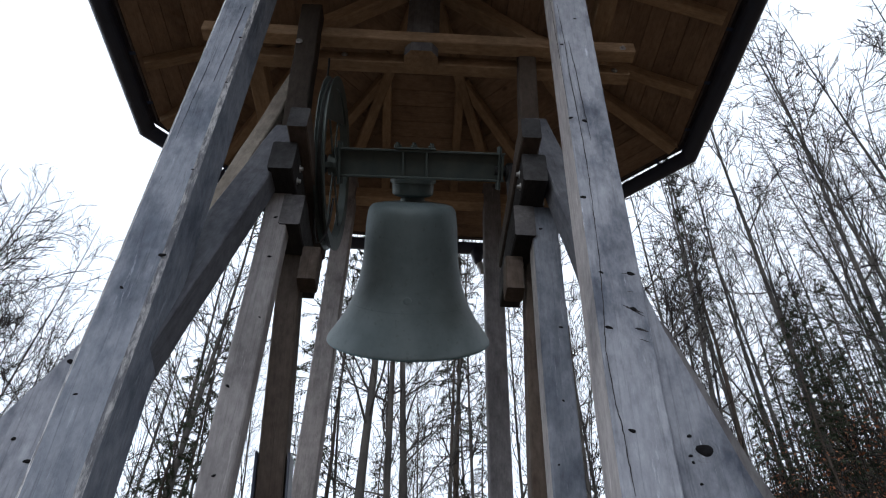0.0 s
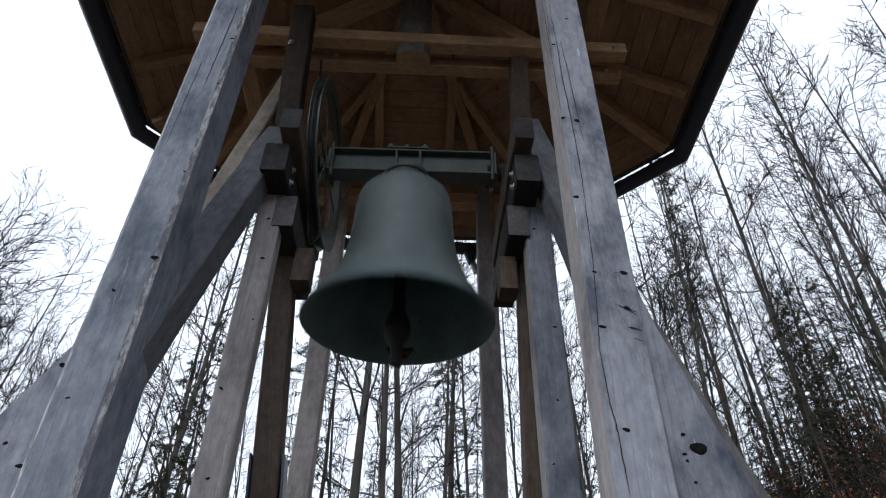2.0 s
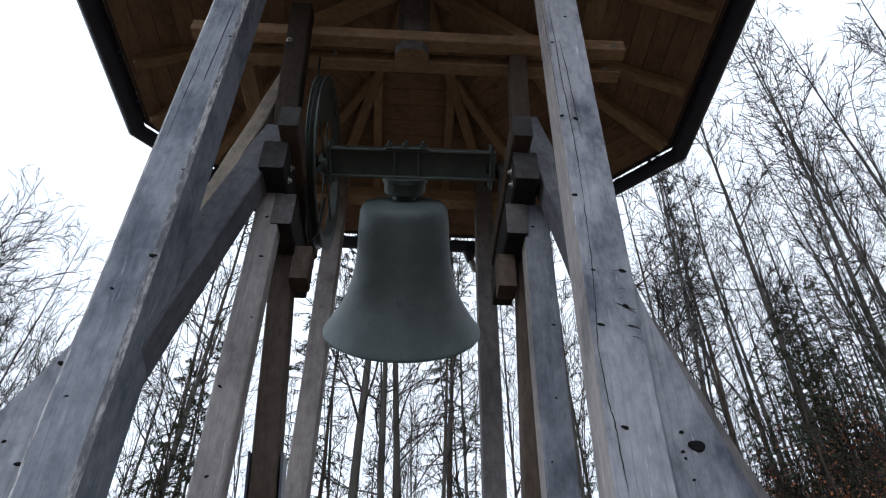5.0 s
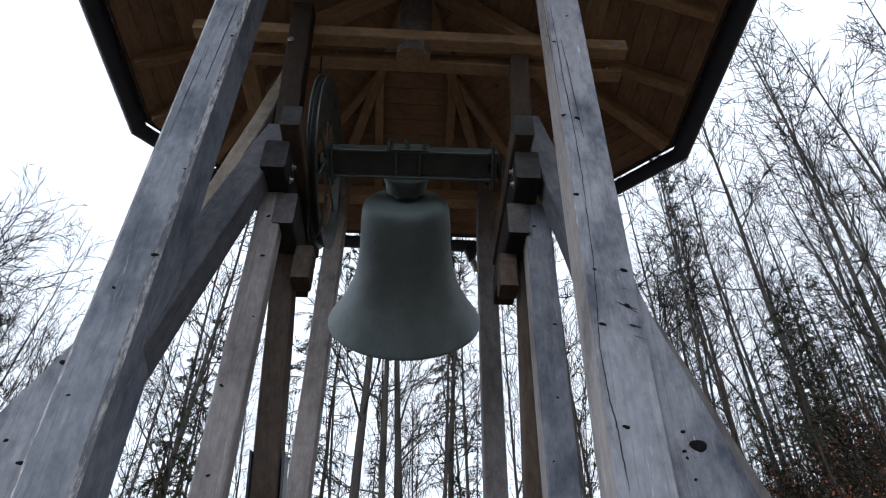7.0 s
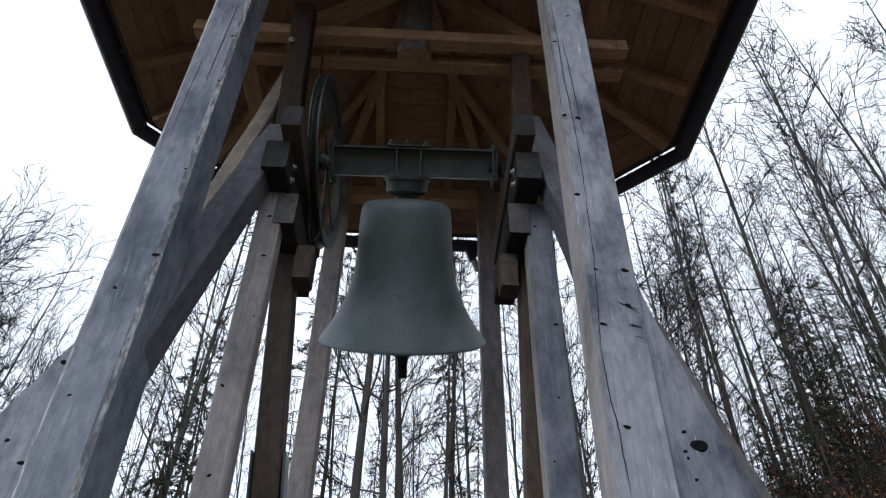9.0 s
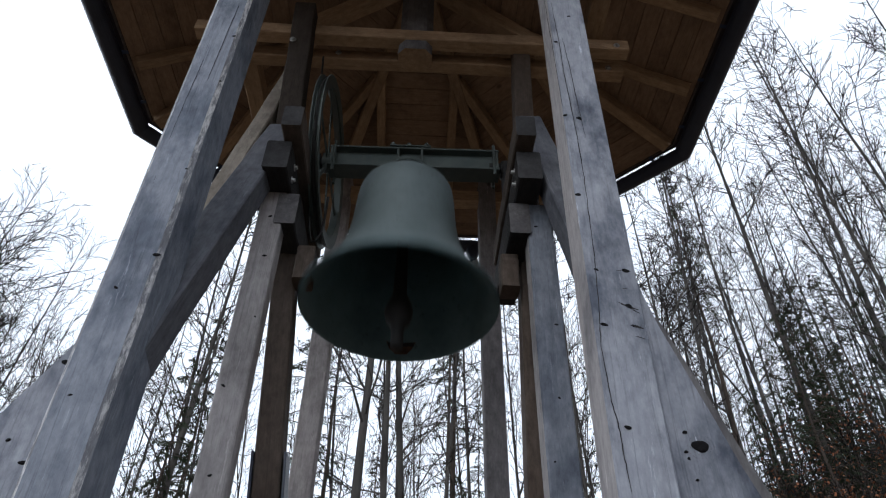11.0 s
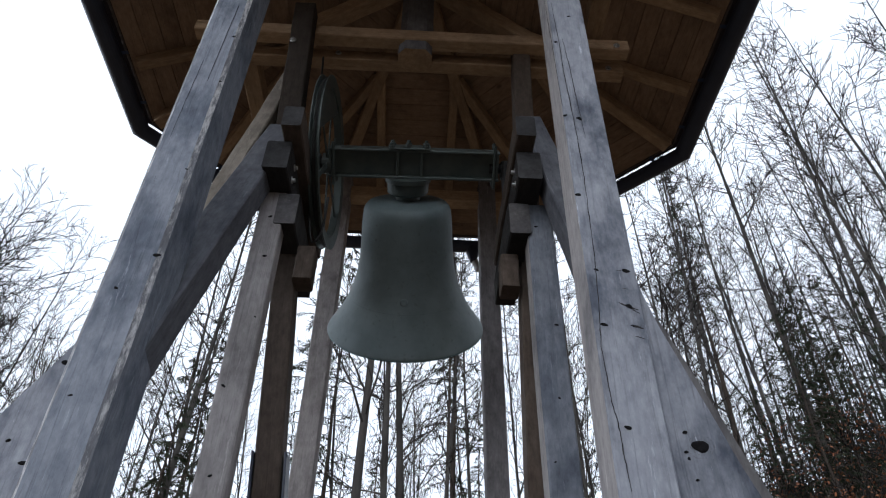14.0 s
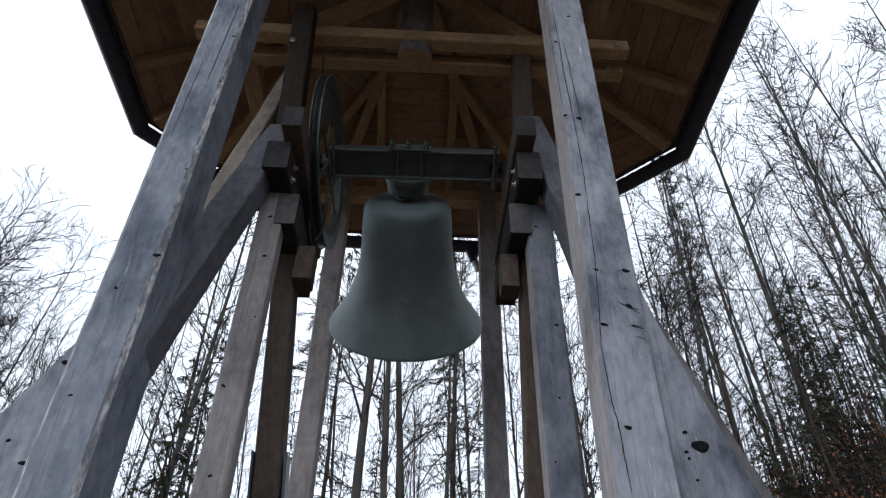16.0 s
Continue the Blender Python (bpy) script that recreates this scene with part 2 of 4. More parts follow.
def lathe(profile, n=64, mats=None):
    bm = bmesh.new()
    rows = []
    for r, z in profile:
        rows.append([bm.verts.new((r * math.cos(2 * math.pi * k / n), r * math.sin(2 * math.pi * k / n), z)) for k in range(n)])
    for j, (a, b) in enumerate(zip(rows, rows[1:])):
        for k in range(n):
            f = bm.faces.new((a[k], a[(k + 1) % n], b[(k + 1) % n], b[k]))
            f.material_index = mats[j] if mats else 0
    return bm


def tube(verts, faces, pts, radii, n):
    """Append a tapering tube through pts to the lists."""
    base = len(verts)
    for i, p in enumerate(pts):
        d = (pts[min(i + 1, len(pts) - 1)] - pts[max(i - 1, 0)])
        d = d.normalized() if d.length > 1e-9 else Vector((0, 0, 1))
        u = d.orthogonal().normalized() if abs(d.z) < 0.95 else d.cross(Vector((0.0, 1.0, 0.0))).normalized()
        v = d.cross(u)
        for k in range(n):
            a = 2 * math.pi * k / n
            verts.append(p + (u * math.cos(a) + v * math.sin(a)) * radii[i])
    for i in range(len(pts) - 1):
        for k in range(n):
            a, b = base + i * n + k, base + i * n + (k + 1) % n
            faces.append((a, b, b + n, a + n))


def box_bm(sx, sy, sz, bevel=0.0, c=(0, 0, 0)):
    bm = bmesh.new()
    bmesh.ops.create_cube(bm, size=1, matrix=Matrix.Translation(c) @ Matrix.Diagonal((sx, sy, sz, 1)))
    if bevel:
        bmesh.ops.bevel(bm, geom=bm.edges[:], offset=bevel, segments=1, affect="EDGES")
    return bm


# ---- ground ----
def smooth(a, b, v):
    t = min(1.0, max(0.0, (v - a) / (b - a)))
    return t * t * (3 - 2 * t)


def ground_z(x, y):
    """A level clearing that rises into a wooded slope behind and to one side."""
    far = math.hypot(x, y - 3)
    z = 0.16 * max(0.0, far - 8) * smooth(2, 14, y) * smooth(120, 30, far)
    z += 0.60 * max(0.0, x - 6) * smooth(3, 10, x) * (1 - 0.6 * smooth(40, 140, x))
    z += 0.35 * (noise.noise((x * 0.09, y * 0.09, 0.0)) + 0.4 * noise.noise((x * 0.4, y * 0.4, 3.0))) * smooth(6, 16, far)
    return z


def build_ground():
    ticks = [math.copysign(abs(u) ** 2.4 * 600, u) for u in np.linspace(-1, 1, 121)]
    verts = [(x, y, ground_z(x, y)) for y in ticks for x in ticks]
    n = len(ticks)
    faces = [(j * n + i, j * n + i + 1, (j + 1) * n + i + 1, (j + 1) * n + i) for j in range(n - 1) for i in range(n - 1)]
    g = link_mesh("ground", verts, faces, [FOREST_FLOOR], smooth=True)
    tagged(g, "brown leaf-litter ground rising into a wooded slope", "ground", kind="structure")


build_ground()

# ---- the bell tower ----
CX, CY = -0.109, 3.184          # the tower's axis
EAVE_A, EAVE_Z, RISE = 2.45, 6.50, 1.22
T22 = math.tan(math.pi / 8)

tower = thing("bell_tower", "open weathered timber bell tower with octagonal roof", "bell tower", pose(CX, CY, 0))


def loc(x, y, z):
    return (x - CX, y - CY, z)


def tpart(name, p0, p1, w, d, mat, side=(1, 0, 0), label="", end=None, seed=0, parent=None, bevel=0.008, arris=None, inner=None):
    return timber(name, loc(*p0), loc(*p1), w, d, mat, parent or tower, side, label, end, seed, bevel, arris, inner)


def roof_z(a):
    """Underside of the boards at the distance a (apothem) from the axis."""
    return EAVE_Z + RISE * (1 - a / EAVE_A)


def foot_bm(curve, inner, thick):
    """A buttress foot: a plank whose outer edge sweeps out; curve: (z, x) from top to ground; inner: x of the post's face."""
    bm = bmesh.new()
    rows = []
    for z, x in curve:
        rows.append([bm.verts.new((x, -thick / 2, z)), bm.verts.new((x, thick / 2, z)),
                     bm.verts.new((inner, thick / 2, z)), bm.verts.new((inner, -thick / 2, z))])
    for a, b in zip(rows, rows[1:]):
        for k in range(4):
            bm.faces.new((a[k], a[(k + 1) % 4], b[(k + 1) % 4], b[k]))
    bm.faces.new(rows[0])
    bm.faces.new(rows[-1][::-1])
    return bm


# posts of the front, with sweeping feet
post_fl = tpart("post", (-1.048, 2.12, 0), (-1.075, 2.12, 5.6), 0.188, 0.25, GREY_WOOD, label="weathered grey corner post", seed=1, bevel=0.019, arris=FLAKED_WOOD)
post_fr = tpart("post", (0.684, 2.08, 0), (0.738, 2.08, 5.6), 0.188, 0.19, PALE_WOOD, label="weathered grey corner post with a long crack", seed=2, bevel=0.006, inner=LIT_SIDE_WOOD)
CURVE_L = [(3.06, -1.12), (2.90, -1.165), (2.78, -1.225), (2.62, -1.31), (2.45, -1.40), (2.2, -1.53), (1.6, -1.78), (0.8, -2.0), (0, -2.1)]
CURVE_R = [(3.24, 0.805), (3.10, 0.825), (2.95, 0.862), (2.80, 0.91), (2.62, 0.968), (2.45, 1.02), (2.2, 1.11), (1.6, 1.32), (0.8, 1.52), (0, 1.6)]
fo = part("foot", foot_bm(CURVE_L, -1.11, 0.16), PALE_WOOD, tower, "curved grey foot of the post")
fo.matrix_basis = Matrix.Translation((-CX, 2.16 - CY, 0))
fo = part("foot", foot_bm(CURVE_R, 0.77, 0.13), FOOT_WOOD, tower, "curved grey foot of the post")
fo.matrix_basis = Matrix.Translation((-CX, 2.072 - CY, 0))
fo = part("foot", foot_bm([(1.6 + (z - 1.6) * 1.15, x * 1.15 - 0.03 + 0.007 * k) for k, (z, x) in enumerate(CURVE_R[2:-2])] + [(0, 1.95)], 0.86, 0.12), MID_WOOD, tower, "darker second foot behind the corner post")
fo.matrix_basis = Matrix.Translation((-CX, 2.30 - CY, 0))



def on_post(ob, post):
    """Hang a small piece, placed in world coordinates, under the post that it belongs to."""
    ob.parent = post
    ob.matrix_basis = (tower.matrix_basis @ post.matrix_basis).inverted() @ ob.matrix_basis


def knot(x, y, z, r, post, squash=0.55):
    """A dark branch knot on a face that looks to the front: a low cracked lens, tilted, with worn grain rings round it."""
    n = 14
    rr = random.Random(int(abs(x * 1000 + z * 77)))
    tilt, ph = rr.uniform(-25, 35), rr.uniform(0, 6)
    verts = [(0, -0.0015, 0)]
    for ring, up in ((0.45, -0.0030), (0.8, -0.0022), (1.0, 0.0)):
        for k in range(n):
            a = 2 * math.pi * k / n
            q = r * ring * (1 + 0.12 * math.sin(2 * a + ph) + 0.08 * math.sin(3 * a + 2 * ph)) * rr.uniform(0.97, 1.03)
            verts.append((q * math.cos(a), up, q * squash * math.sin(a)))
    faces = [(0, 1 + k, 1 + (k + 1) % n) for k in range(n)]
    for j in range(2):
        for k in range(n):
            a, b = 1 + j * n + k, 1 + j * n + (k + 1) % n
            faces.append((a, a + n, b + n, b))
    ob = link_mesh("knot", verts, faces, [KNOT_WOOD], None, "dark knot", True)
    ob.matrix_basis = pose(x, y, z, 0, tilt, 0)
    on_post(ob, post)
    # growth rings bulging round the larger knots
    for g in (1.3, 1.75) if r > 0.02 else ():
        verts, faces = [], []
        m = 28
        for k in range(m):
            a = 2 * math.pi * k / m
            q = r * g * (1 + 0.10 * math.sin(a * 2 + g * 3) + rr.uniform(-0.04, 0.04))
            w = r * rr.uniform(0.01, 0.06)
            for e in (-w, w):
                verts.append(((q + e) * math.cos(a), -0.0012, (q + e) * squash * 0.95 * math.sin(a) - r * 0.05 * g))
        for k in range(m):
            if rr.random() < 0.7:
                j = (k + 1) % m
                faces.append((2 * k, 2 * k + 1, 2 * j + 1, 2 * j))
        ob = link_mesh("knot_ring", verts, faces, [KNOT_RING], None, "darker grain ring")
        ob.matrix_basis = pose(x, y, z, 0, tilt, 0)
        on_post(ob, post)


for x, z, r in ((0.637, 3.579, 0.012), (0.637, 4.092, 0.010), (0.700, 4.076, 0.013), (0.655, 2.937, 0.011), (0.66, 3.184, 0.008),
                (0.676, 2.548, 0.010), (0.650, 4.689, 0.008), (0.745, 4.941, 0.008), (0.772, 3.184, 0.014), (0.757, 3.02, 0.013)):
    knot(x, 1.984, z, r * 1.2, post_fr)
for x, z, r in ((0.906, 2.502, 0.024), (0.856, 2.482, 0.006), (0.866, 2.548, 0.007), (0.86, 2.46, 0.005), (0.871, 2.392, 0.005)):
    knot(x, 2.006, z, r * 1.15, post_fr, 0.75)
for x, z, r in ((-0.985, 3.18, 0.015), (-0.997, 4.613, 0.010), (-1.085, 3.024, 0.009), (-1.093, 2.601, 0.008), (-0.991, 3.64, 0.007), (-0.984, 4.239, 0.008)):
    knot(x, 1.994, z, r, post_fl)
for x, z, r in ((-1.202, 2.765, 0.014), (-1.202, 2.412, 0.013), (-1.274, 2.483, 0.009)):
    knot(x, 2.079, z, r, post_fl)


def check(points, y, width, post):
    """A long drying check that opens and closes along a post's face."""
    verts, faces = [], []
    rr = random.Random(5)
    flat = abs(points[-1][0] - points[0][0]) > abs(points[-1][1] - points[0][1])
    fine = []
    for (x0, z0), (x1, z1) in zip(points, points[1:]):
        for k in range(8):
            u = k / 8
            fine.append((x0 + (x1 - x0) * u + rr.gauss(0, 0.0007), z0 + (z1 - z0) * u))
    for k, (x, z) in enumerate(fine):
        w = width * rr.uniform(0.35, 1.0) * math.sin(math.pi * min(1, (k + 0.6) / 8, (len(fine) - k) / 8) / 2)
        a, b = (0, w / 2) if flat else (w / 2, 0)
        verts += [(x - a, y, z - b), (x + a, y, z + b), (x, y + 0.004, z)]
    for k in range(len(fine) - 1):
        a = 3 * k
        faces += [(a, a + 1, a + 4, a + 3), (a + 1, a + 2, a + 5, a + 4), (a + 2, a, a + 3, a + 5)]
    on_post(link_mesh("drying_check", verts, faces, [CHECK_DARK], None, "long dark drying crack"), post)


check([(0.662, 5.090), (0.667, 4.662), (0.666, 4.372), (0.675, 4.012), (0.675, 3.715), (0.668, 3.452), (0.661, 3.246), (0.647, 3.021), (0.631, 2.844), (0.635, 2.648), (0.646, 2.562), (0.649, 2.439), (0.653, 2.328)], 1.983, 0.0042, post_fr)
check([(0.69, 4.72), (0.70, 4.45), (0.705, 4.2), (0.715, 3.9)], 1.983, 0.004, post_fr)
check([(0.719, 3.037), (0.757, 3.016), (0.795, 3.003)], 1.983, 0.014, post_fr)
check([(0.753, 3.016), (0.797, 2.986)], 1.983, 0.012, post_fr)
check([(0.748, 2.938), (0.775, 2.932), (0.797, 2.924)], 1.983, 0.016, post_fr)
check([(0.760, 2.893), (0.797, 2.880)], 1.983, 0.008, post_fr)
check([(0.734, 3.184), (0.798, 3.181)], 1.983, 0.006, post_fr)
check([(0.746, 3.099), (0.771, 3.098)], 1.983, 0.005, post_fr)
check([(0.626, 5.1), (0.628, 4.6), (0.632, 4.1)], 1.983, 0.003, post_fr)
check([(-1.03, 4.9), (-1.04, 4.5), (-1.045, 4.2)], 1.993, 0.004, post_fl)
check([(-1.10, 4.4), (-1.11, 3.9), (-1.10, 3.5)], 1.993, 0.003, post_fl)

# posts of the bell frame: pale ones in front, brown ones behind
post_ml = tpart("post", (-0.805, 2.80, 0), (-0.835, 2.80, 4.255), 0.135, 0.11, WARM_GREY_WOOD, seed=3, label="grey post under the bell frame")
post_mr = tpart("post", (0.625, 2.83, 0), (0.645, 2.83, 4.255), 0.142, 0.14, GREY_WOOD, seed=4, label="grey post beside the bell frame", bevel=0.008, inner=LIT_SIDE_WOOD)
tpart("post", (-0.43, 3.18, 0), (-0.82, 3.06, 4.6), 0.125, 0.14, BROWN_WOOD, seed=5, label="brown inner post of the bell frame")
tpart("post", (-0.885, 3.0, 4.5), (-0.935, 2.79, 6.2), 0.15, 0.14, UPPER_WOOD, seed=9, label="brown upper post below the tie beams")
tpart("post", (0.505, 3.16, 0), (0.70, 3.01, 6.35), 0.13, 0.14, BROWN_WOOD, seed=6, label="brown inner post of the bell frame")
for x, z, r in ((-0.86, 3.048, 0.011), (-0.812, 3.797, 0.012), (-0.826, 2.642, 0.010), (-0.829, 4.072, 0.012), (-0.79, 3.42, 0.007)):
    knot(x, 2.744, z, r, post_ml)
for x, z, r in ((0.673, 3.448, 0.010), (0.62, 4.09, 0.011), (0.648, 3.051, 0.008), (0.60, 2.75, 0.007)):
    knot(x, 2.759, z, r, post_mr)
# rear posts
tpart("post", (-0.80, 4.98, 0), (-0.83, 4.98, 6.62), 0.17, 0.17, WARM_GREY_WOOD, seed=7, label="grey rear post")
tpart("post", (0.615, 4.98, 0), (0.635, 4.98, 6.62), 0.17, 0.17, DULL_WOOD, seed=8, label="grey rear post")

# bell frame: beams running front to back, with corbels
for x1, x2, x3, x4, s in ((-0.815, -0.745, -0.75, -0.645, 11), (0.575, 0.548, 0.53, 0.49, 21)):
    tpart("bearing_beam", (x1, 2.55, 4.36), (x1, 3.75, 4.36), 0.135, 0.21, SHADED_BEAM_WOOD, (1, 0, 0), "beam under the bell bearing, underside shade in its colour", BEAM_END, s)
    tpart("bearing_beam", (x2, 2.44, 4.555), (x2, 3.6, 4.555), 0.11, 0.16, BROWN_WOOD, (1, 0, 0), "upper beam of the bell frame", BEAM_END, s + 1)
    tpart("corbel", (x3, 2.74, 4.135), (x3, 3.15, 4.135), 0.115, 0.22, SHADED_BEAM_WOOD, (1, 0, 0), "short timber below the beam", MID_WOOD, s + 2)
    tpart("hanging_post", (x4, 2.985, 3.80), (x4, 2.985, 4.02), 0.10, 0.13, BROWN_WOOD, (1, 0, 0), "short brown timber", BROWN_WOOD, s + 3)

# steel shoes that clasp the brown posts, and bolts
for x, dx in ((-0.595, -0.045), (0.565, 0.02)):
    for sgn in (-1, 1):
        sh = part("post_shoe", box_bm(0.012, 0.12, 1.9, 0.002), GUTTER_METAL, tower, "dark steel plate at the post")
        sh.matrix_basis = Matrix.Translation(loc(x + sgn * 0.075 + dx * 0.3 + 0.02, 3.14, 1.93)) @ pose(0, 0, 0, 3.5 if x < 0 else 1.4, 4.8 * (-1 if x < 0 else 0.35), 0)


def bolt_head(x, y, z, r=0.016):
    b = part("bolt", lathe([(r * 1.5, 0.0), (r * 1.5, 0.004), (r * 0.8, 0.005), (r * 0.8, 0.016), (0.001, 0.018)], 12), ZINC, tower, "zinc bolt and washer")
    b.matrix_basis = Matrix.Translation(loc(x, y, z)) @ pose(0, 0, 0, 90, 0, 0)


for x, y, z in ((1.395, 2.858, 6.04), (1.375, 3.046, 6.02), (-1.62, 2.858, 6.05), (-0.969, 2.762, 5.765), (0.66, 3.046, 6.05), (-0.70, 3.046, 6.05)):
    bolt_head(x, y, z)

# bearings that carry the yoke's axle, on top of the frame
for x in (-0.745, 0.545):
    st = part("bearing_block", box_bm(0.07, 0.26, 0.04, 0.004, (0, 0, 0.02)), IRON, tower, "dark iron bearing block")
    st.matrix_basis = Matrix.Translation(loc(x, 3.18, 4.635))
    part("pedestal", box_bm(0.05, 0.12, 0.28, 0.006, (0, 0, 0.18)), IRON, st)
    cp = part("bearing_cap", lathe([(0.001, -0.035), (0.06, -0.035), (0.068, -0.02), (0.068, 0.02), (0.06, 0.035), (0.001, 0.035)], 24), IRON, st)
    cp.matrix_basis = pose(0, 0, 0.336, 0, 90, 0)
for z in (4.31, 4.41):
    b = part("bolt", lathe([(0.022, 0.0), (0.022, 0.004), (0.012, 0.005), (0.012, 0.02), (0.001, 0.022)], 12), ZINC, tower, "zinc bolt and washer")
    b.matrix_basis = Matrix.Translation(loc(0.507, 2.66, z)) @ pose(0, 0, 0, 0, -90, 0)
    b = part("bolt", lathe([(0.022, 0.0), (0.022, 0.004), (0.012, 0.005), (0.012, 0.02), (0.001, 0.022)], 12), ZINC, tower, "zinc bolt and washer")
    b.matrix_basis = Matrix.Translation(loc(-0.747, 2.70, z)) @ pose(0, 0, 0, 0, 90, 0)

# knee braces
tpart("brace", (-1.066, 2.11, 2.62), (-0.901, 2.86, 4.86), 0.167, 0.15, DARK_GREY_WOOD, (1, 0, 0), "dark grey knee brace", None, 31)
tpart("brace", (-1.154, 2.678, 3.913), (-0.974, 3.07, 5.903), 0.10, 0.12, TAN_WOOD, (1, 0, 0), "pale narrow brace", None, 32)
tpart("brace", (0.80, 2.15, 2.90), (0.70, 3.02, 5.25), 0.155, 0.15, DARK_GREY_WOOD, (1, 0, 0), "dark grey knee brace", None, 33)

# tie beams across, in a pair round the posts
for k, y in enumerate((2.912, 3.10)):
    tpart("tie_beam", (-1.74, y, 6.065 - 0.02 * k), (1.49, y, 6.065 - 0.02 * k), 0.105, 0.115, TIE_WOOD, (0, 1, 0), "brown tie beam", TIE_WOOD, 41 + k)
tpart("king_post", (CX, 2.975, 5.90), (CX, 2.975, 7.55), 0.25, 0.20, MID_WOOD, (1, 0, 0), "short king post between the tie beams", TIE_WOOD, 43, None, 0.05)
for sx in (-1, 1):
    tpart("strut", (CX + sx * 0.10, 2.975, 6.95), (CX + sx * 0.95, 2.975, 6.13), 0.12, 0.12, TIE_WOOD, (0, 1, 0), "", None, 44 + sx)
for k, x in enumerate((-1.45, 1.24)):
    tpart("plate_beam", (x, 1.25, 6.27), (x, 5.12, 6.27), 0.14, 0.16, TIE_WOOD, (1, 0, 0), "wall plate beam", None, 47 + k)
tpart("plate_beam", (-1.6, 4.98, 6.42), (1.4, 4.98, 6.42), 0.14, 0.14, TIE_WOOD, (0, 1, 0), "rear plate beam", None, 49)
tpart("plate_beam", (-1.6, 2.1, 6.42), (1.4, 2.1, 6.42), 0.14, 0.14, TIE_WOOD, (0, 1, 0), "front plate beam", None, 50)

# ---- roof ----
roof = part("roof", lathe([((EAVE_A + 0.07) / math.cos(math.pi / 8), EAVE_Z + 0.035), (0.02, EAVE_Z + RISE + 0.06),
                           (0.02, EAVE_Z + RISE + 0.10), ((EAVE_A + 0.07) / math.cos(math.pi / 8), EAVE_Z + 0.065),
                           ((EAVE_A + 0.07) / math.cos(math.pi / 8), EAVE_Z + 0.035)], 8), ROOF_COVER, tower, "low octagonal roof, dark outside")
roof.matrix_basis = pose(0, 0, 0, 0, 0, 22.5)


def board_mesh(a0, a1):
    """One roof board between the distances a0 and a1 from the axis; its grain runs along local z."""
    bm = bmesh.new()
    t = 0.022
    v = []
    for a in (a0 + 0.005, a1):
        h = a * T22 - 0.004
        for z in (-h, h):
            for up in (0.0, t):
                v.append(bm.verts.new((a, RISE * (1 - a / EAVE_A) + up, z)))
    for f in ((0, 1, 3, 2), (4, 6, 7, 5), (0, 4, 5, 1), (2, 3, 7, 6), (0, 2, 6, 4), (1, 5, 7, 3)):
        bm.faces.new([v[i] for i in f])
    bmesh.ops.recalc_face_normals(bm, faces=bm.faces)
    me = bpy.data.meshes.new("roof_board")
    bm.to_mesh(me)
    bm.free()
    me.materials.append(BOARD_WOOD)
    return me


def build_boards():
    n = 17
    for k in range(n):
        me = board_mesh(EAVE_A * (1 - (k + 1) / n * 0.985), EAVE_A * (1 - k / n * 0.985))
        for side in range(8):
            ob = new("roof_board", me)
            ob.parent = roof
            # local x outwards, local y up, local z along the eave
            turn = Matrix.Rotation(radians(45 * side - 22.5), 4, "Z")
            ob.matrix_basis = turn @ Matrix(((1, 0, 0, 0), (0, 0, -1, 0), (0, 1, 0, EAVE_Z), (0, 0, 0, 1)))


def build_rafters():
    def raf(name, ang, off, a0, a1, w, d, seed):
        o = Vector((math.cos(ang), math.sin(ang), 0))
        s = Vector((-o.y, o.x, 0))
        lift = -d / 2 - 0.006
        def at(a, hip):
            return o * (a / math.cos(math.pi / 8) if hip else a) + s * off + Vector((0, 0, roof_z(a) + lift))
        hip = name == "hip_rafter"
        timber(name, at(a0, hip), at(a1, hip), w, d, TIE_WOOD, tower, s, "", TIE_WOOD, seed)
    for k in range(8):
        raf("hip_rafter", radians(45 * k + 22.5), 0, 2.38, 0.12, 0.10, 0.13, 60 + k)
        for off, a1 in ((-0.36, 0.92), (0.36, 0.92)):
            raf("rafter", radians(45 * k), off, 2.38, a1, 0.085, 0.11, 70 + 2 * k + (off > 0))


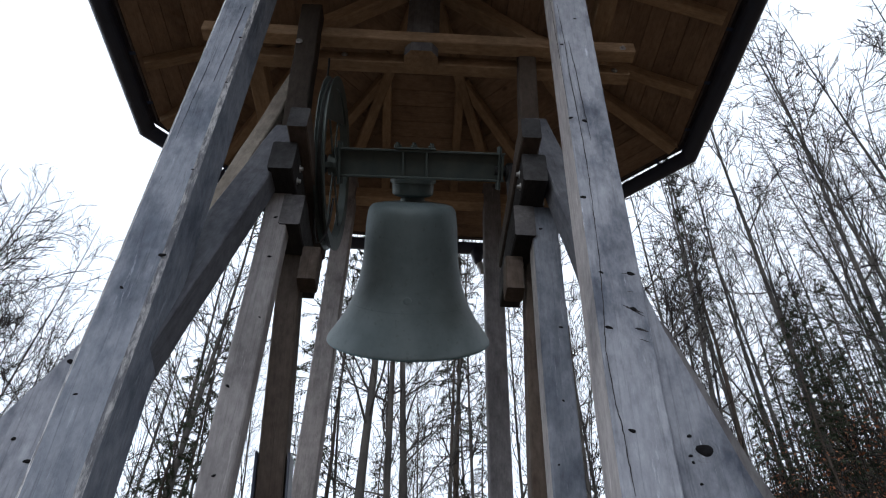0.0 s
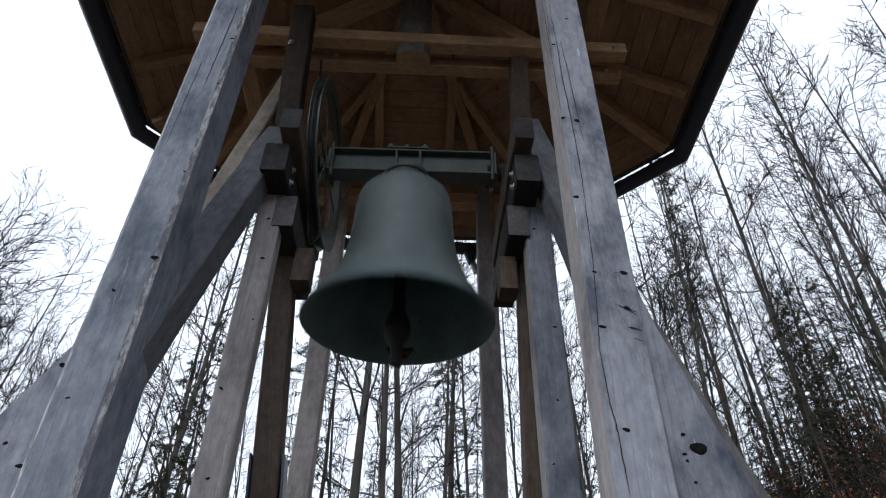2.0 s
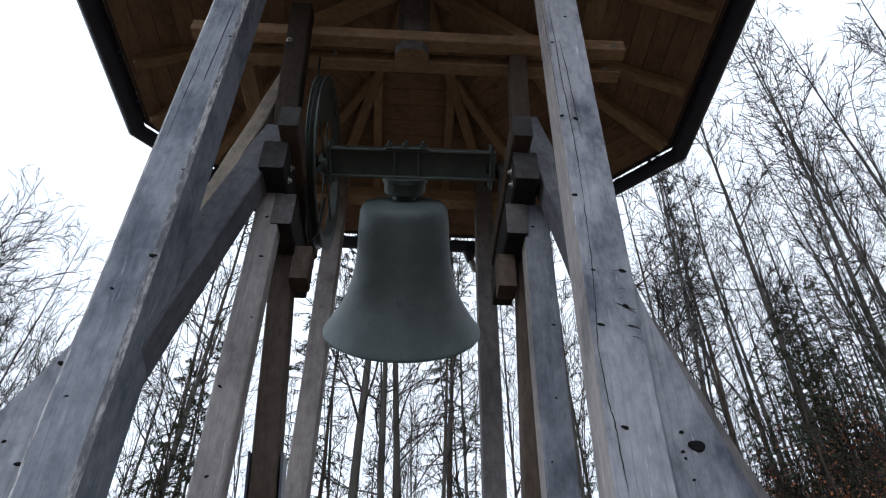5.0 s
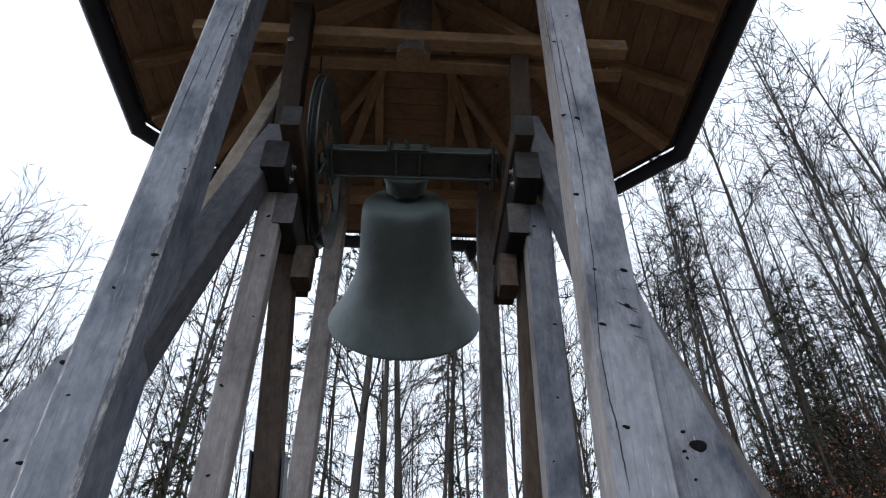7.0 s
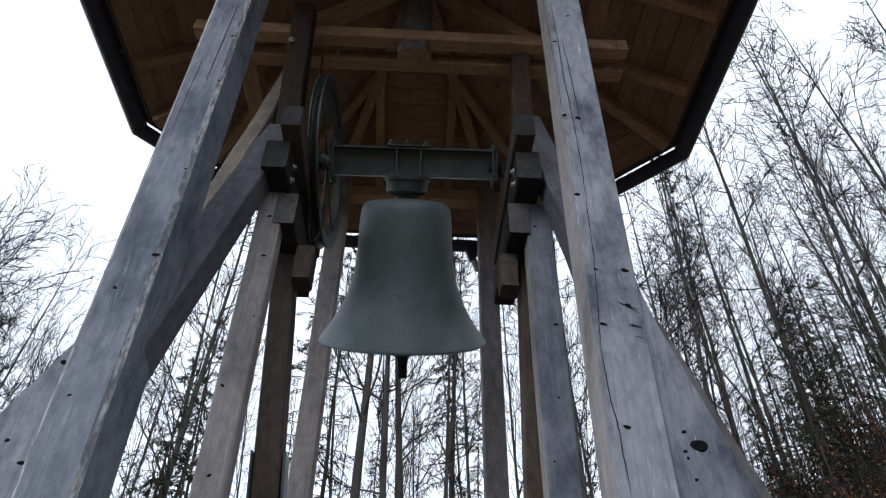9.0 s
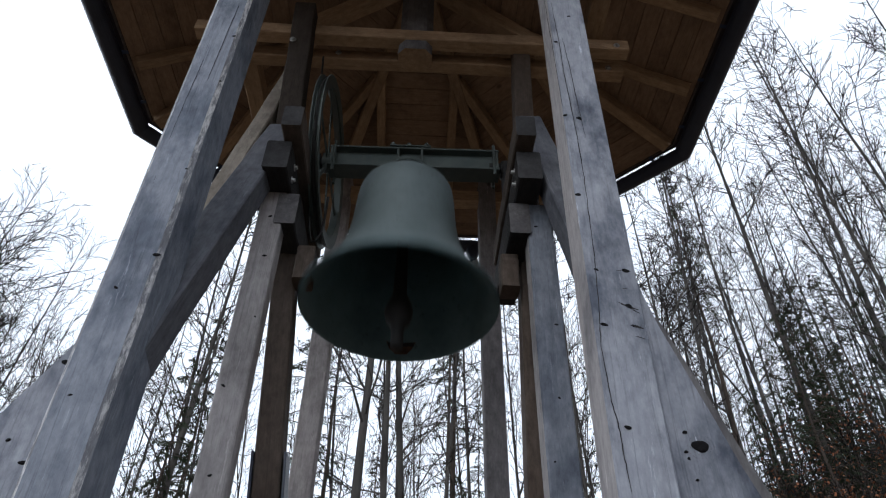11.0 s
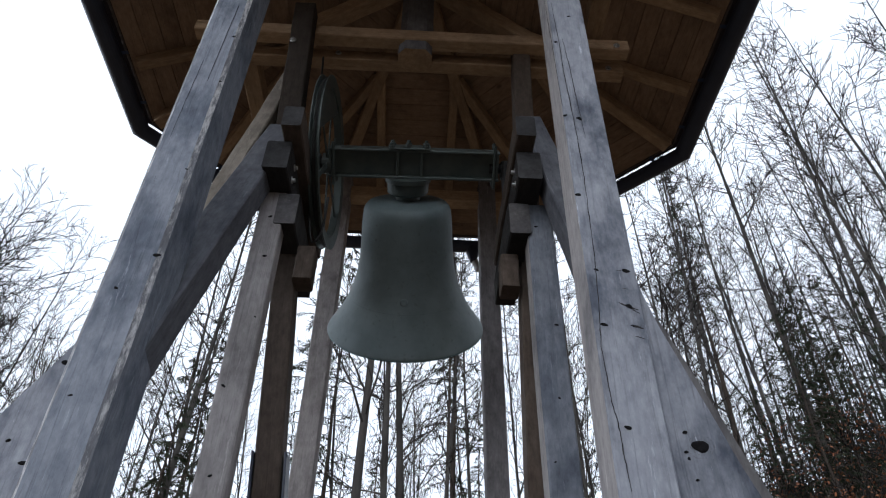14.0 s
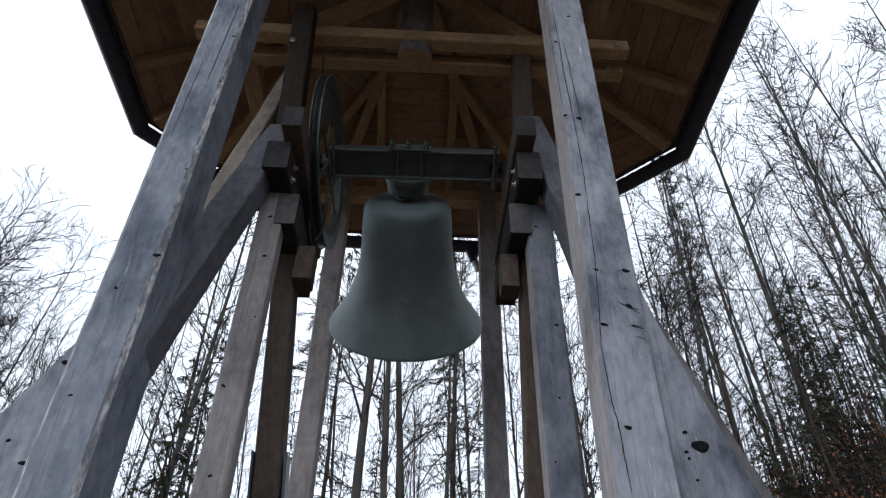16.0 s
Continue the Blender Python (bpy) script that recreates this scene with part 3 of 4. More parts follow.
def build_gutter():
    """A half-round gutter along the eight eaves, hung a little below and outside the boards' edge."""
    g = part("gutter", lathe([(0.01, 0.0)] * 2, 3), GUTTER_METAL, tower, "dark sheet-metal gutter round the eaves")
    g.data.clear_geometry()
    r, zc, ac, t = 0.082, EAVE_Z - 0.050, EAVE_A + 0.095, 0.004
    prof = [(ac + r * math.cos(a), zc + r * math.sin(a)) for a in np.linspace(math.pi, 2 * math.pi, 13)]
    prof += [(ac + r + 0.010, zc + 0.004), (ac + r + 0.008, zc + 0.012), (ac + r - t, zc + 0.008)]
    prof += [(ac + (r - t) * math.cos(a), zc + (r - t) * math.sin(a)) for a in np.linspace(2 * math.pi, math.pi, 13)]
    for side in range(8):
        verts, faces = [], []
        for s in (-1, 1):
            verts += [(a, s * a * T22, z) for a, z in prof]
        n = len(prof)
        for k in range(n):
            faces.append((k, (k + 1) % n, n + (k + 1) % n, n + k))
        ob = link_mesh("gutter_length", verts, faces, [GUTTER_METAL], g)
        ob.matrix_basis = Matrix.Rotation(radians(45 * side), 4, "Z")
        # hanging straps between the eave and the gutter
        for k in range(4):
            y = (k - 1.5) * 0.52
            st = part("gutter_strap", box_bm(0.19, 0.03, 0.005, 0, (0, 0, 0)), GUTTER_METAL, g)
            st.matrix_basis = Matrix.Rotation(radians(45 * side), 4, "Z") @ Matrix.Translation((EAVE_A + 0.075, y, EAVE_Z - 0.018)) @ pose(0, 0, 0, 0, 8, 0)
        fb = part("fascia", box_bm(0.022, 2 * EAVE_A * T22 - 0.02, 0.07, 0.003), BROWN_WOOD, g, "narrow eave board")
        fb.matrix_basis = Matrix.Rotation(radians(45 * side), 4, "Z") @ Matrix.Translation((EAVE_A - 0.004, 0, EAVE_Z + 0.028))
    return g


build_rafters()
gutter = build_gutter()

# a slack control cable beside the wheel
cv, cf = [], []
tube(cv, cf, [Vector(loc(*p)) for p in ((-0.80, 3.02, 5.95), (-0.775, 3.06, 5.5), (-0.755, 3.09, 5.0), (-0.715, 3.10, 4.5), (-0.685, 3.10, 4.28), (-0.66, 3.10, 4.2),
                                        (-0.635, 3.10, 4.21), (-0.618, 3.11, 4.28), (-0.612, 3.13, 4.42), (-0.615, 3.15, 4.62))], [0.008] * 10, 6)
link_mesh("cable", cv, cf, [CABLE], tower, "slack black cable", True)

# rainwater outlet behind
dp = part("downpipe", lathe([(0.001, 0.0), (0.032, 0.0), (0.035, 0.02), (0.035, 0.26), (0.028, 0.26)], 20), PIPE_GREY, tower, "short pale grey rainwater spout")
dp.matrix_basis = Matrix.Translation((0.725, 2.54, EAVE_Z - 0.40)) @ pose(0, 0, 0, -12, -14, 0)
fn = part("funnel", lathe([(0.001, 0.0), (0.034, 0.0), (0.075, 0.13), (0.075, 0.19), (0.001, 0.19)], 20), GUTTER_METAL, tower, "dark gutter outlet")
fn.matrix_basis = Matrix.Translation((0.665, 2.55, EAVE_Z - 0.27))

# ---- the bell, hung on a steel yoke with a rope wheel ----
PX, PY, PZ = -0.118, 3.18, 4.978
PLANE = -1.0                    # the swing plane is turned a little against the camera
LIP, LIP_R = 1.195, 0.567
BELL_H = 0.955
bell = thing("bell", "large dull bronze bell swinging on a steel yoke", "bell", pose(PX, PY, PZ))


def build_bell():
    out = [(1.0, 0.0), (1.0, 0.010), (0.985, 0.026), (0.922, 0.078), (0.850, 0.137), (0.780, 0.205), (0.715, 0.280), (0.662, 0.36),
           (0.620, 0.45), (0.590, 0.54), (0.571, 0.64), (0.560, 0.74), (0.552, 0.83), (0.542, 0.89),
           (0.532, 0.93), (0.515, 0.96), (0.48, 0.984), (0.42, 0.995), (0.20, 1.01), (0.001, 1.015)]
    inn = [(0.985, -0.004), (0.93, 0.012), (0.875, 0.07), (0.82, 0.125), (0.765, 0.185), (0.70, 0.27), (0.610, 0.38), (0.555, 0.50),
           (0.520, 0.65), (0.50, 0.80), (0.475, 0.89), (0.43, 0.935), (0.30, 0.955), (0.001, 0.96)]
    prof = [(r * LIP_R, -LIP + h * BELL_H) for r, h in reversed(inn)] + [(r * LIP_R, -LIP + h * BELL_H) for r, h in out]
    mats = [1] * (len(inn) + 1) + [0] * (len(out) - 1)
    bm = lathe(prof, 96, mats)
    body = part("bell_body", bm, (BELL_OUT, BELL_IN), bell, "grey-green bronze outside, verdigris inside", smooth=True)
    # raised rings round the lip and the shoulder
    for r, h in ((0.715, 0.280),):
        part("moulding_ring", lathe([(LIP_R * r - 0.006, -LIP + h * BELL_H - 0.006), (LIP_R * r + 0.0015, -LIP + h * BELL_H),
                                     (LIP_R * r - 0.008, -LIP + h * BELL_H + 0.006)], 96), BELL_OUT, body, smooth=True)
    # worn strike marks inside the lip, where the clapper hits
    for s in (-1, 1):
        verts, faces = [], []
        for j, h in enumerate((0.022, 0.05, 0.088)):
            rr = (0.93 + (0.875 - 0.93) * (h - 0.012) / 0.058) * LIP_R - 0.004
            wd = (0.07, 0.14, 0.19)[j]
            for k in range(9):
                a = s * math.pi / 2 + (k - 4) / 4 * wd
                verts.append((rr * math.cos(a), rr * math.sin(a), -LIP + h * BELL_H))
        for j in range(2):
            for k in range(8):
                faces.append((j * 9 + k, j * 9 + k + 1, (j + 1) * 9 + k + 1, (j + 1) * 9 + k))
        link_mesh("strike_mark", verts, faces, [RUST], body, "rusty worn strike mark")
        groove = []
        for h in (0.064, 0.086):
            rr = (0.93 + (0.875 - 0.93) * (h - 0.012) / 0.058) * LIP_R - 0.0065
            groove += [(rr * math.cos(s * math.pi / 2 + (k - 4) / 4 * 0.17), rr * math.sin(s * math.pi / 2 + (k - 4) / 4 * 0.17), -LIP + h * BELL_H) for k in range(9)]
        link_mesh("strike_groove", groove, [(k, k + 1, k + 10, k + 9) for k in range(8)], [CHECK_DARK], body, "dark dent of the clapper")
    # made-up dark disc that stands in for the shade under the crown
    part("crown_shade_disc", lathe([(0.20, -0.295), (0.20, -0.315), (0.09, -0.335), (0.06, -0.39), (0.001, -0.39)], 32), IRON, body, "added dark disc for the shade deep inside the bell")
    # small relief badge on the waist
    bd = part("badge", lathe([(0.001, 0.006), (0.014, 0.006), (0.024, 0.004), (0.027, 0.0)], 20), BELL_OUT, body, "small cast badge")
    bd.matrix_basis = Matrix.Translation((0.0, -0.660 * LIP_R, -LIP + 0.36 * BELL_H)) @ pose(0, 0, 0, 72, 0, 0)
    # crown and clamp
    part("crown", lathe([(0.001, -0.235), (0.085, -0.235), (0.080, -0.205), (0.12, -0.195), (0.14, -0.18), (0.142, -0.11), (0.155, -0.105), (0.155, -0.078), (0.001, -0.078)], 40), YOKE_STEEL, bell, "round steel mounting plate", smooth=False)
    # yoke: an I-girder with flanges, end plates, ribs and bolts
    yoke = part("yoke", box_bm(1.13, 0.03, 0.17, 0.003, (0.04, 0, 0.02)), YOKE_STEEL, bell, "grey-green steel girder yoke")
    for z in (-0.07, 0.11):
        part("flange", box_bm(1.15, 0.13, 0.016, 0.003, (0.04, 0, z)), YOKE_STEEL, yoke)
    for x in (-0.52, -0.07, 0.09, 0.60):
        part("rib", box_bm(0.016, 0.125, 0.165, 0.002, (x, 0, 0.02)), YOKE_STEEL, yoke)
    part("clamp_plate", box_bm(0.28, 0.15, 0.012, 0.003, (0.01, 0, 0.126)), YOKE_STEEL, yoke)
    for x in (-0.11, 0.0, 0.12):
        for y in (-0.055, 0.055):
            part("bolt", lathe([(0.001, 0.165), (0.012, 0.165), (0.012, 0.148), (0.022, 0.148), (0.022, 0.13)], 6), YOKE_STEEL, yoke).matrix_basis = Matrix.Translation((x, y, 0))
    for x in (-0.50, 0.58):
        for y in (-0.06, 0.06):
            part("bolt", lathe([(0.001, 0.16), (0.011, 0.16), (0.011, -0.13), (0.001, -0.13)], 8), YOKE_STEEL, yoke).matrix_basis = Matrix.Translation((x, y, 0))
    for s in (-1, 1):
        ax = part("axle", lathe([(0.001, 0), (0.035, 0), (0.035, 0.18), (0.001, 0.18)], 24), IRON, yoke)
        ax.matrix_basis = pose(s * 0.55, 0, 0, 0, s * 90, 0)
    # rope wheel: two rims and spokes in the swing plane
    wheel = part("wheel", lathe([(0.50, -0.026), (0.585, -0.032), (0.585, -0.026), (0.55, -0.018), (0.55, 0.018), (0.585, 0.026), (0.585, 0.032), (0.50, 0.026), (0.50, -0.026)], 72), YOKE_STEEL, bell, "thin grooved steel rope wheel")
    wheel.matrix_basis = pose(-0.545, 0, 0, 0, 90, 0)
    for k in range(6):
        sp = part("spoke", box_bm(0.50, 0.035, 0.008, 0, (0.285, 0, 0)), YOKE_STEEL, wheel)
        sp.matrix_basis = Matrix.Rotation(radians(60 * k + 30), 4, "Z")
    part("hub", lathe([(0.001, -0.03), (0.07, -0.03), (0.07, 0.03), (0.001, 0.03)], 24), YOKE_STEEL, wheel)
    part("rope", lathe([(0.560, -0.011), (0.572, 0.0), (0.560, 0.011), (0.552, 0.0), (0.560, -0.011)], 72), CABLE, wheel, "dark pull rope in the groove")
    # a sheet web fills part of the wheel
    n = 20
    sec = [(0.5 * math.cos(a), 0.5 * math.sin(a)) for a in np.linspace(radians(125), radians(235), n)]
    verts = [(x, y, z) for z in (0.010, 0.014) for x, y in sec]
    faces = [list(range(n))[::-1], list(range(n, 2 * n))] + [(k, (k + 1) % n, n + (k + 1) % n, n + k) for k in range(n)]
    link_mesh("web_plate", verts, faces, [YOKE_STEEL], wheel, "sheet-metal web of the wheel")


build_bell()
CLAP_Z = -0.36
clapper = part("clapper", lathe([(0.001, 0.03), (0.05, 0.03), (0.055, 0.0), (0.04, -0.04), (0.034, -0.10), (0.036, -0.55), (0.040, -0.74), (0.06, -0.79), (0.078, -0.84),
                                 (0.08, -0.88), (0.068, -0.93), (0.04, -0.97), (0.033, -1.02), (0.036, -1.08), (0.033, -1.10), (0.001, -1.105)], 32),
               IRON, bell, "dark iron clapper", smooth=True)
clapper.matrix_basis = pose(0, 0, CLAP_Z)


# ---- how the bell swings ----
SWING, PERIOD, PEAK = radians(62.7), 2.2603, 1.4088
OFFSET = radians(-1.17)
DECAY = 0.0019               # the swing dies down a little, per second


def swing_table():
    """A quarter of a pendulum's swing from its peak to the lowest point."""
    step, a, w, t = 0.02, SWING, 0.0, 0.0
    ts, hs = [0.0], [a]
    while a > 0:
        w -= step * math.sin(a) / 2
        a += step * w
        w -= step * math.sin(a) / 2
        t += step
        ts.append(t)
        hs.append(a)
    q = ts[-2] + step * hs[-2] / (hs[-2] - hs[-1])
    return [v / q * PERIOD / 4 for v in ts], hs


TS, HS = swing_table()


def swing(t):
    x = (t - PEAK) % PERIOD
    x = min(x, PERIOD - x)
    a = np.interp(x, TS, HS) if x < PERIOD / 4 else -np.interp(PERIOD / 2 - x, TS, HS)
    return math.degrees(a * (1 - DECAY * (t - 8)) + OFFSET) - 0.029 * (t - 8)


def clap(t):
    """The clapper's lean in the bell: it rests on the leading lip round each peak."""
    c = math.cos(2 * math.pi * (t - PEAK) / PERIOD)
    falling = math.sin(2 * math.pi * (t - PEAK) / PERIOD) > 0
    if c > 0:
        return float(np.interp(c, (0.27, 0.364, 0.606, 0.65, 0.70), (0, 4, 17, 25, 29))) if falling else min(29.0, max(0.0, 95 * c - 30))
    return -min(29.0, max(0.0, -110 * c - 68))


def motions():
    ticks = [k / 10 for k in range(161)]
    walk(bell, [(t, pose(PX, PY, PZ, 0, 0, PLANE) @ pose(0, 0, 0, -swing(t))) for t in ticks])
    walk(clapper, [(t, pose(0, 0, CLAP_Z, -clap(t))) for t in ticks])


# ---- the wood behind ----
def bare_tree(name, seed, height, r0, first=0.35, limbs=26, spread=1.0, lean=0.02, fork=0, fine=1.0, leaves=0):
    """A bare broadleaf tree: a tapered trunk that parts into leaders, ascending limbs, branches and fine twigs set left and right."""
    rng = random.Random(seed)
    tv, tf, cv, cf = [], [], [], []

    def wander(p, d, length, n, r_a, r_b, bend, up):
        pts, rad = [p.copy()], [r_a]
        d = d.normalized()
        for k in range(n):
            d = (d + Vector((rng.gauss(0, bend), rng.gauss(0, bend), rng.gauss(0, bend) + up))).normalized()
            p = p + d * (length / n)
            pts.append(p.copy())
            rad.append(r_a + (r_b - r_a) * ((k + 1) / n) ** 0.75)
        return pts, rad

    def spot(pts, u):
        u = min(u, 0.999) * (len(pts) - 1)
        k = int(u)
        return pts[k].lerp(pts[k + 1], u - k), (pts[k + 1] - pts[k]).normalized()

    def aside(d, side, axis, angle):
        """The direction d turned by an angle to one side, in a slowly rolling plane."""
        a = (axis - d * axis.dot(d)).normalized()
        a = (a * math.cos(0.7 * rng.gauss(0, 1)) + d.cross(a) * math.sin(0.9 * rng.gauss(0, 1))).normalized()
        return (d * math.cos(angle) + a * side * math.sin(angle)).normalized()

    def limb(p, d, length, r):
        pts, rad = wander(p, d, length, 7, r, max(0.006, r * 0.18), 0.11, 0.045)
        tube(tv, tf, pts, rad, 4)
        axis = d.cross(Vector((rng.gauss(0, 0.5), rng.gauss(0, 0.5), 1))).normalized()
        count = max(4, int(length * 3.4 * fine))
        for j in range(count):
            u = 0.15 + 0.85 * (j + rng.random()) / count
            q, dd = spot(pts, u)
            ln = length * rng.uniform(0.22, 0.48) * (1.15 - 0.75 * u) + 0.25
            sp, sr = wander(q, aside(dd, (-1) ** j, axis, rng.uniform(0.4, 0.75)), ln, 3, max(0.0115, r * 0.36 * (1.2 - u)), 0.0065, 0.13, 0.06)
            tube(cv, cf, sp, sr, 3)
            small = max(2, int(ln * 4.6 * fine))
            for i in range(small):
                w = 0.12 + 0.88 * (i + rng.random()) / small
                q2, d2 = spot(sp, w)
                d2 = aside(d2, (-1) ** i, axis, rng.uniform(0.35, 0.7))
                l2 = rng.uniform(0.16, 0.5) * (1.2 - 0.5 * w)
                mid = q2 + d2 * l2 * 0.5
                tip = mid + (d2 + Vector((rng.gauss(0, 0.18), rng.gauss(0, 0.18), 0.18 + rng.gauss(0, 0.15)))).normalized() * l2 * 0.5
                if fine < 0.5:
                    tube(cv, cf, [q2, tip], [0.0115, 0.007], 3)
                else:
                    tube(cv, cf, [q2, mid, tip], [0.009, 0.007, 0.0045], 3)

    stems = [(Vector((0, 0, -0.6)), Vector((rng.gauss(0, lean), rng.gauss(0, lean), 1)), height, r0, first)]
    for p, d, h, r, low in stems:
        main = r == r0
        pts, rad = wander(p, d, h, 14, r, r * 0.10, 0.013 if main else 0.04, 0.02)
        tube(tv, tf, pts, rad, 8 if main else 6)
        if main:
            for start in ([fork / height] if fork else []) + [0.55, 0.7]:
                k = int((start + rng.uniform(-0.05, 0.05)) * 14)
                a = rng.uniform(0, 6.283)
                stems.append((pts[k].copy(), Vector((0.26 * math.cos(a), 0.26 * math.sin(a), 1)), (height * (0.93 - k / 14)) * rng.uniform(0.8, 1.0), rad[k] * 0.55, 0.15))
        count = limbs if main else limbs // 3
        for k in range(count):
            u = low + (0.97 - low) * (k + rng.random()) / count
            q, dd = spot(pts, u)
            a = rng.uniform(0, 2 * math.pi)
            out = Vector((math.cos(a), math.sin(a), 0))
            tilt = rng.uniform(0.55, 1.15)
            ln = spread * height * rng.uniform(0.08, 0.19) * (1.15 - 0.75 * (u if main else 0.5 + 0.5 * u))
            rr = r * (1 - 0.9 * u)
            limb(q, (dd * math.cos(tilt) + out * math.sin(tilt)).normalized(), ln, max(0.012, rr * rng.uniform(0.25, 0.5)))
    t = thing(name, "bare leafless tree with a slender grey trunk", "tree", group="bare trees of the wood")
    link_mesh("trunk", tv, tf, [BARK], t, smooth=True)
    link_mesh("crown", cv, cf, [TWIG], t, "fine bare twigs")
    if leaves:
        lv, lf = [], []
        for k in range(leaves):
            q = Vector(cv[rng.randrange(len(cv))])
            a = Vector((rng.gauss(0, 1), rng.gauss(0, 1), rng.gauss(-0.6, 0.5))).normalized() * rng.uniform(0.06, 0.11)
            b = a.orthogonal().normalized() * rng.uniform(0.025, 0.04)
            i0 = len(lv)
            lv += [q, q + a * 0.5 + b, q + a, q + a * 0.5 - b]
            lf.append((i0, i0 + 1, i0 + 2, i0 + 3))
        link_mesh("dry_leaves", lv, lf, [DRY_LEAF], t, "withered red-brown leaves")
        tagged(t, "young beech shrub with withered red-brown leaves", "shrub", "young beeches")
    return t


def spruce(name, seed, height, r0, first=0.25, reach=2.2, dense=1.0):
    """A thin spruce: straight trunk and drooping boughs with ragged needle sprays and gaps."""
    rng = random.Random(seed)
    tv, tf, cv, cf = [], [], [], []
    pts = [Vector((0.05 * math.sin(k), 0.05 * math.cos(k * 1.7), -0.6 + (height + 0.6) * k / 12)) for k in range(13)]
    tube(tv, tf, pts, [r0 * (1 - 0.93 * k / 12) for k in range(13)], 8)
    n = int(height * 4.2 * dense)
    for k in range(n):
        u = first + (1 - first) * (k + rng.random()) / n
        if rng.random() < 0.12:
            continue
        a = rng.uniform(0, 6.283)
        ln = reach * (1.05 - u) ** 0.8 * rng.uniform(0.55, 1.15)
        p = Vector((0, 0, u * height))
        bp = [p]
        for j in range(1, 5):
            s = j / 4
            bp.append(p + Vector((math.cos(a) * ln * s, math.sin(a) * ln * s, ln * (0.12 * s - 0.42 * s * s + 0.12 * s ** 3))))
        tube(tv, tf, bp, [0.022, 0.018, 0.013, 0.008, 0.004], 3)
        for j in range(int(16 + ln * 16)):
            s = rng.uniform(0.18, 1.0) * 3.99
            q = bp[int(s)].lerp(bp[int(s) + 1], s % 1)
            side = rng.choice((-1, 1))
            b = a + side * rng.uniform(0.4, 1.1)
            l2 = rng.uniform(0.09, 0.28) * (1.15 - s / 6)
            tip = q + Vector((math.cos(b) * l2, math.sin(b) * l2, -rng.uniform(0.02, 0.20)))
            wv = Vector((-math.sin(b), math.cos(b), rng.uniform(-0.6, 0.6))) * rng.uniform(0.010, 0.024)
            mid = q.lerp(tip, 0.55)
            i0 = len(cv)
            cv.extend([q, mid + wv, tip, mid - wv])
            cf.append((i0, i0 + 1, i0 + 2, i0 + 3))
    t = thing(name, "thin dark green spruce with drooping ragged boughs", "tree", group="spruces of the wood")
    link_mesh("trunk", tv, tf, [BARK_DARK], t, smooth=True)
    link_mesh("crown", cv, cf, [NEEDLES], t, "dark green needle sprays")
    return t


def stand(src, x, y, s=1.0, turn=0.0, lean=(0, 0)):
    m = pose(x, y, ground_z(x, y) - 0.1, lean[0], lean[1], turn) @ Matrix.Diagonal((s, s, s, 1))
    return copy_thing(src, m)


def at(px_angle, dist):
    """A spot dist metres away at an angle (degrees to the right of straight ahead)."""
    a = radians(px_angle)
    return dist * math.sin(a), dist * math.cos(a)


kinds = [bare_tree("bare_tree", 101, 21, 0.14, 0.36, 26, 0.9, 0.004, 0, 0.85), bare_tree("bare_tree", 102, 19, 0.11, 0.30, 26, 0.95, 0.006, 0, 0.85),
         bare_tree("bare_tree", 103, 23, 0.14, 0.45, 26, 0.9, 0.02, 9.0, 0.85), bare_tree("bare_tree", 104, 18, 0.09, 0.25, 24, 0.8),
         bare_tree("bare_tree", 105, 22, 0.105, 0.38, 26, 1.1, 0.03, 7.0, 0.8), bare_tree("bare_tree", 106, 15, 0.08, 0.2, 30, 1.35, 0.04, 0, 1.15)]
firs = [spruce("spruce", 201, 20, 0.14, 0.30, 2.4, 1.2), spruce("spruce", 202, 15, 0.11, 0.12, 2.7, 2.8), spruce("spruce", 203, 22, 0.12, 0.55, 1.8, 1.0)]
firs += [bare_tree("bare_tree", 107, 20, 0.11, 0.3, 16, 0.85, 0.02, 0, 0.35), bare_tree("bare_tree", 108, 22, 0.12, 0.4, 15, 0.9, 0.03, 8.0, 0.35),
         bare_tree("young_beech", 109, 5.5, 0.04, 0.1, 20, 1.9, 0.06, 0, 1.5, 500)]
used = [0] * 12


def plant(kind, x, y, s, turn, lean=(0, 0)):
    src = (kinds + firs)[kind]
    if used[kind]:
        return stand(src, x, y, s, turn, lean)
    used[kind] = 1
    src.matrix_basis = pose(x, y, ground_z(x, y) - 0.1, lean[0], lean[1], turn)
    return src


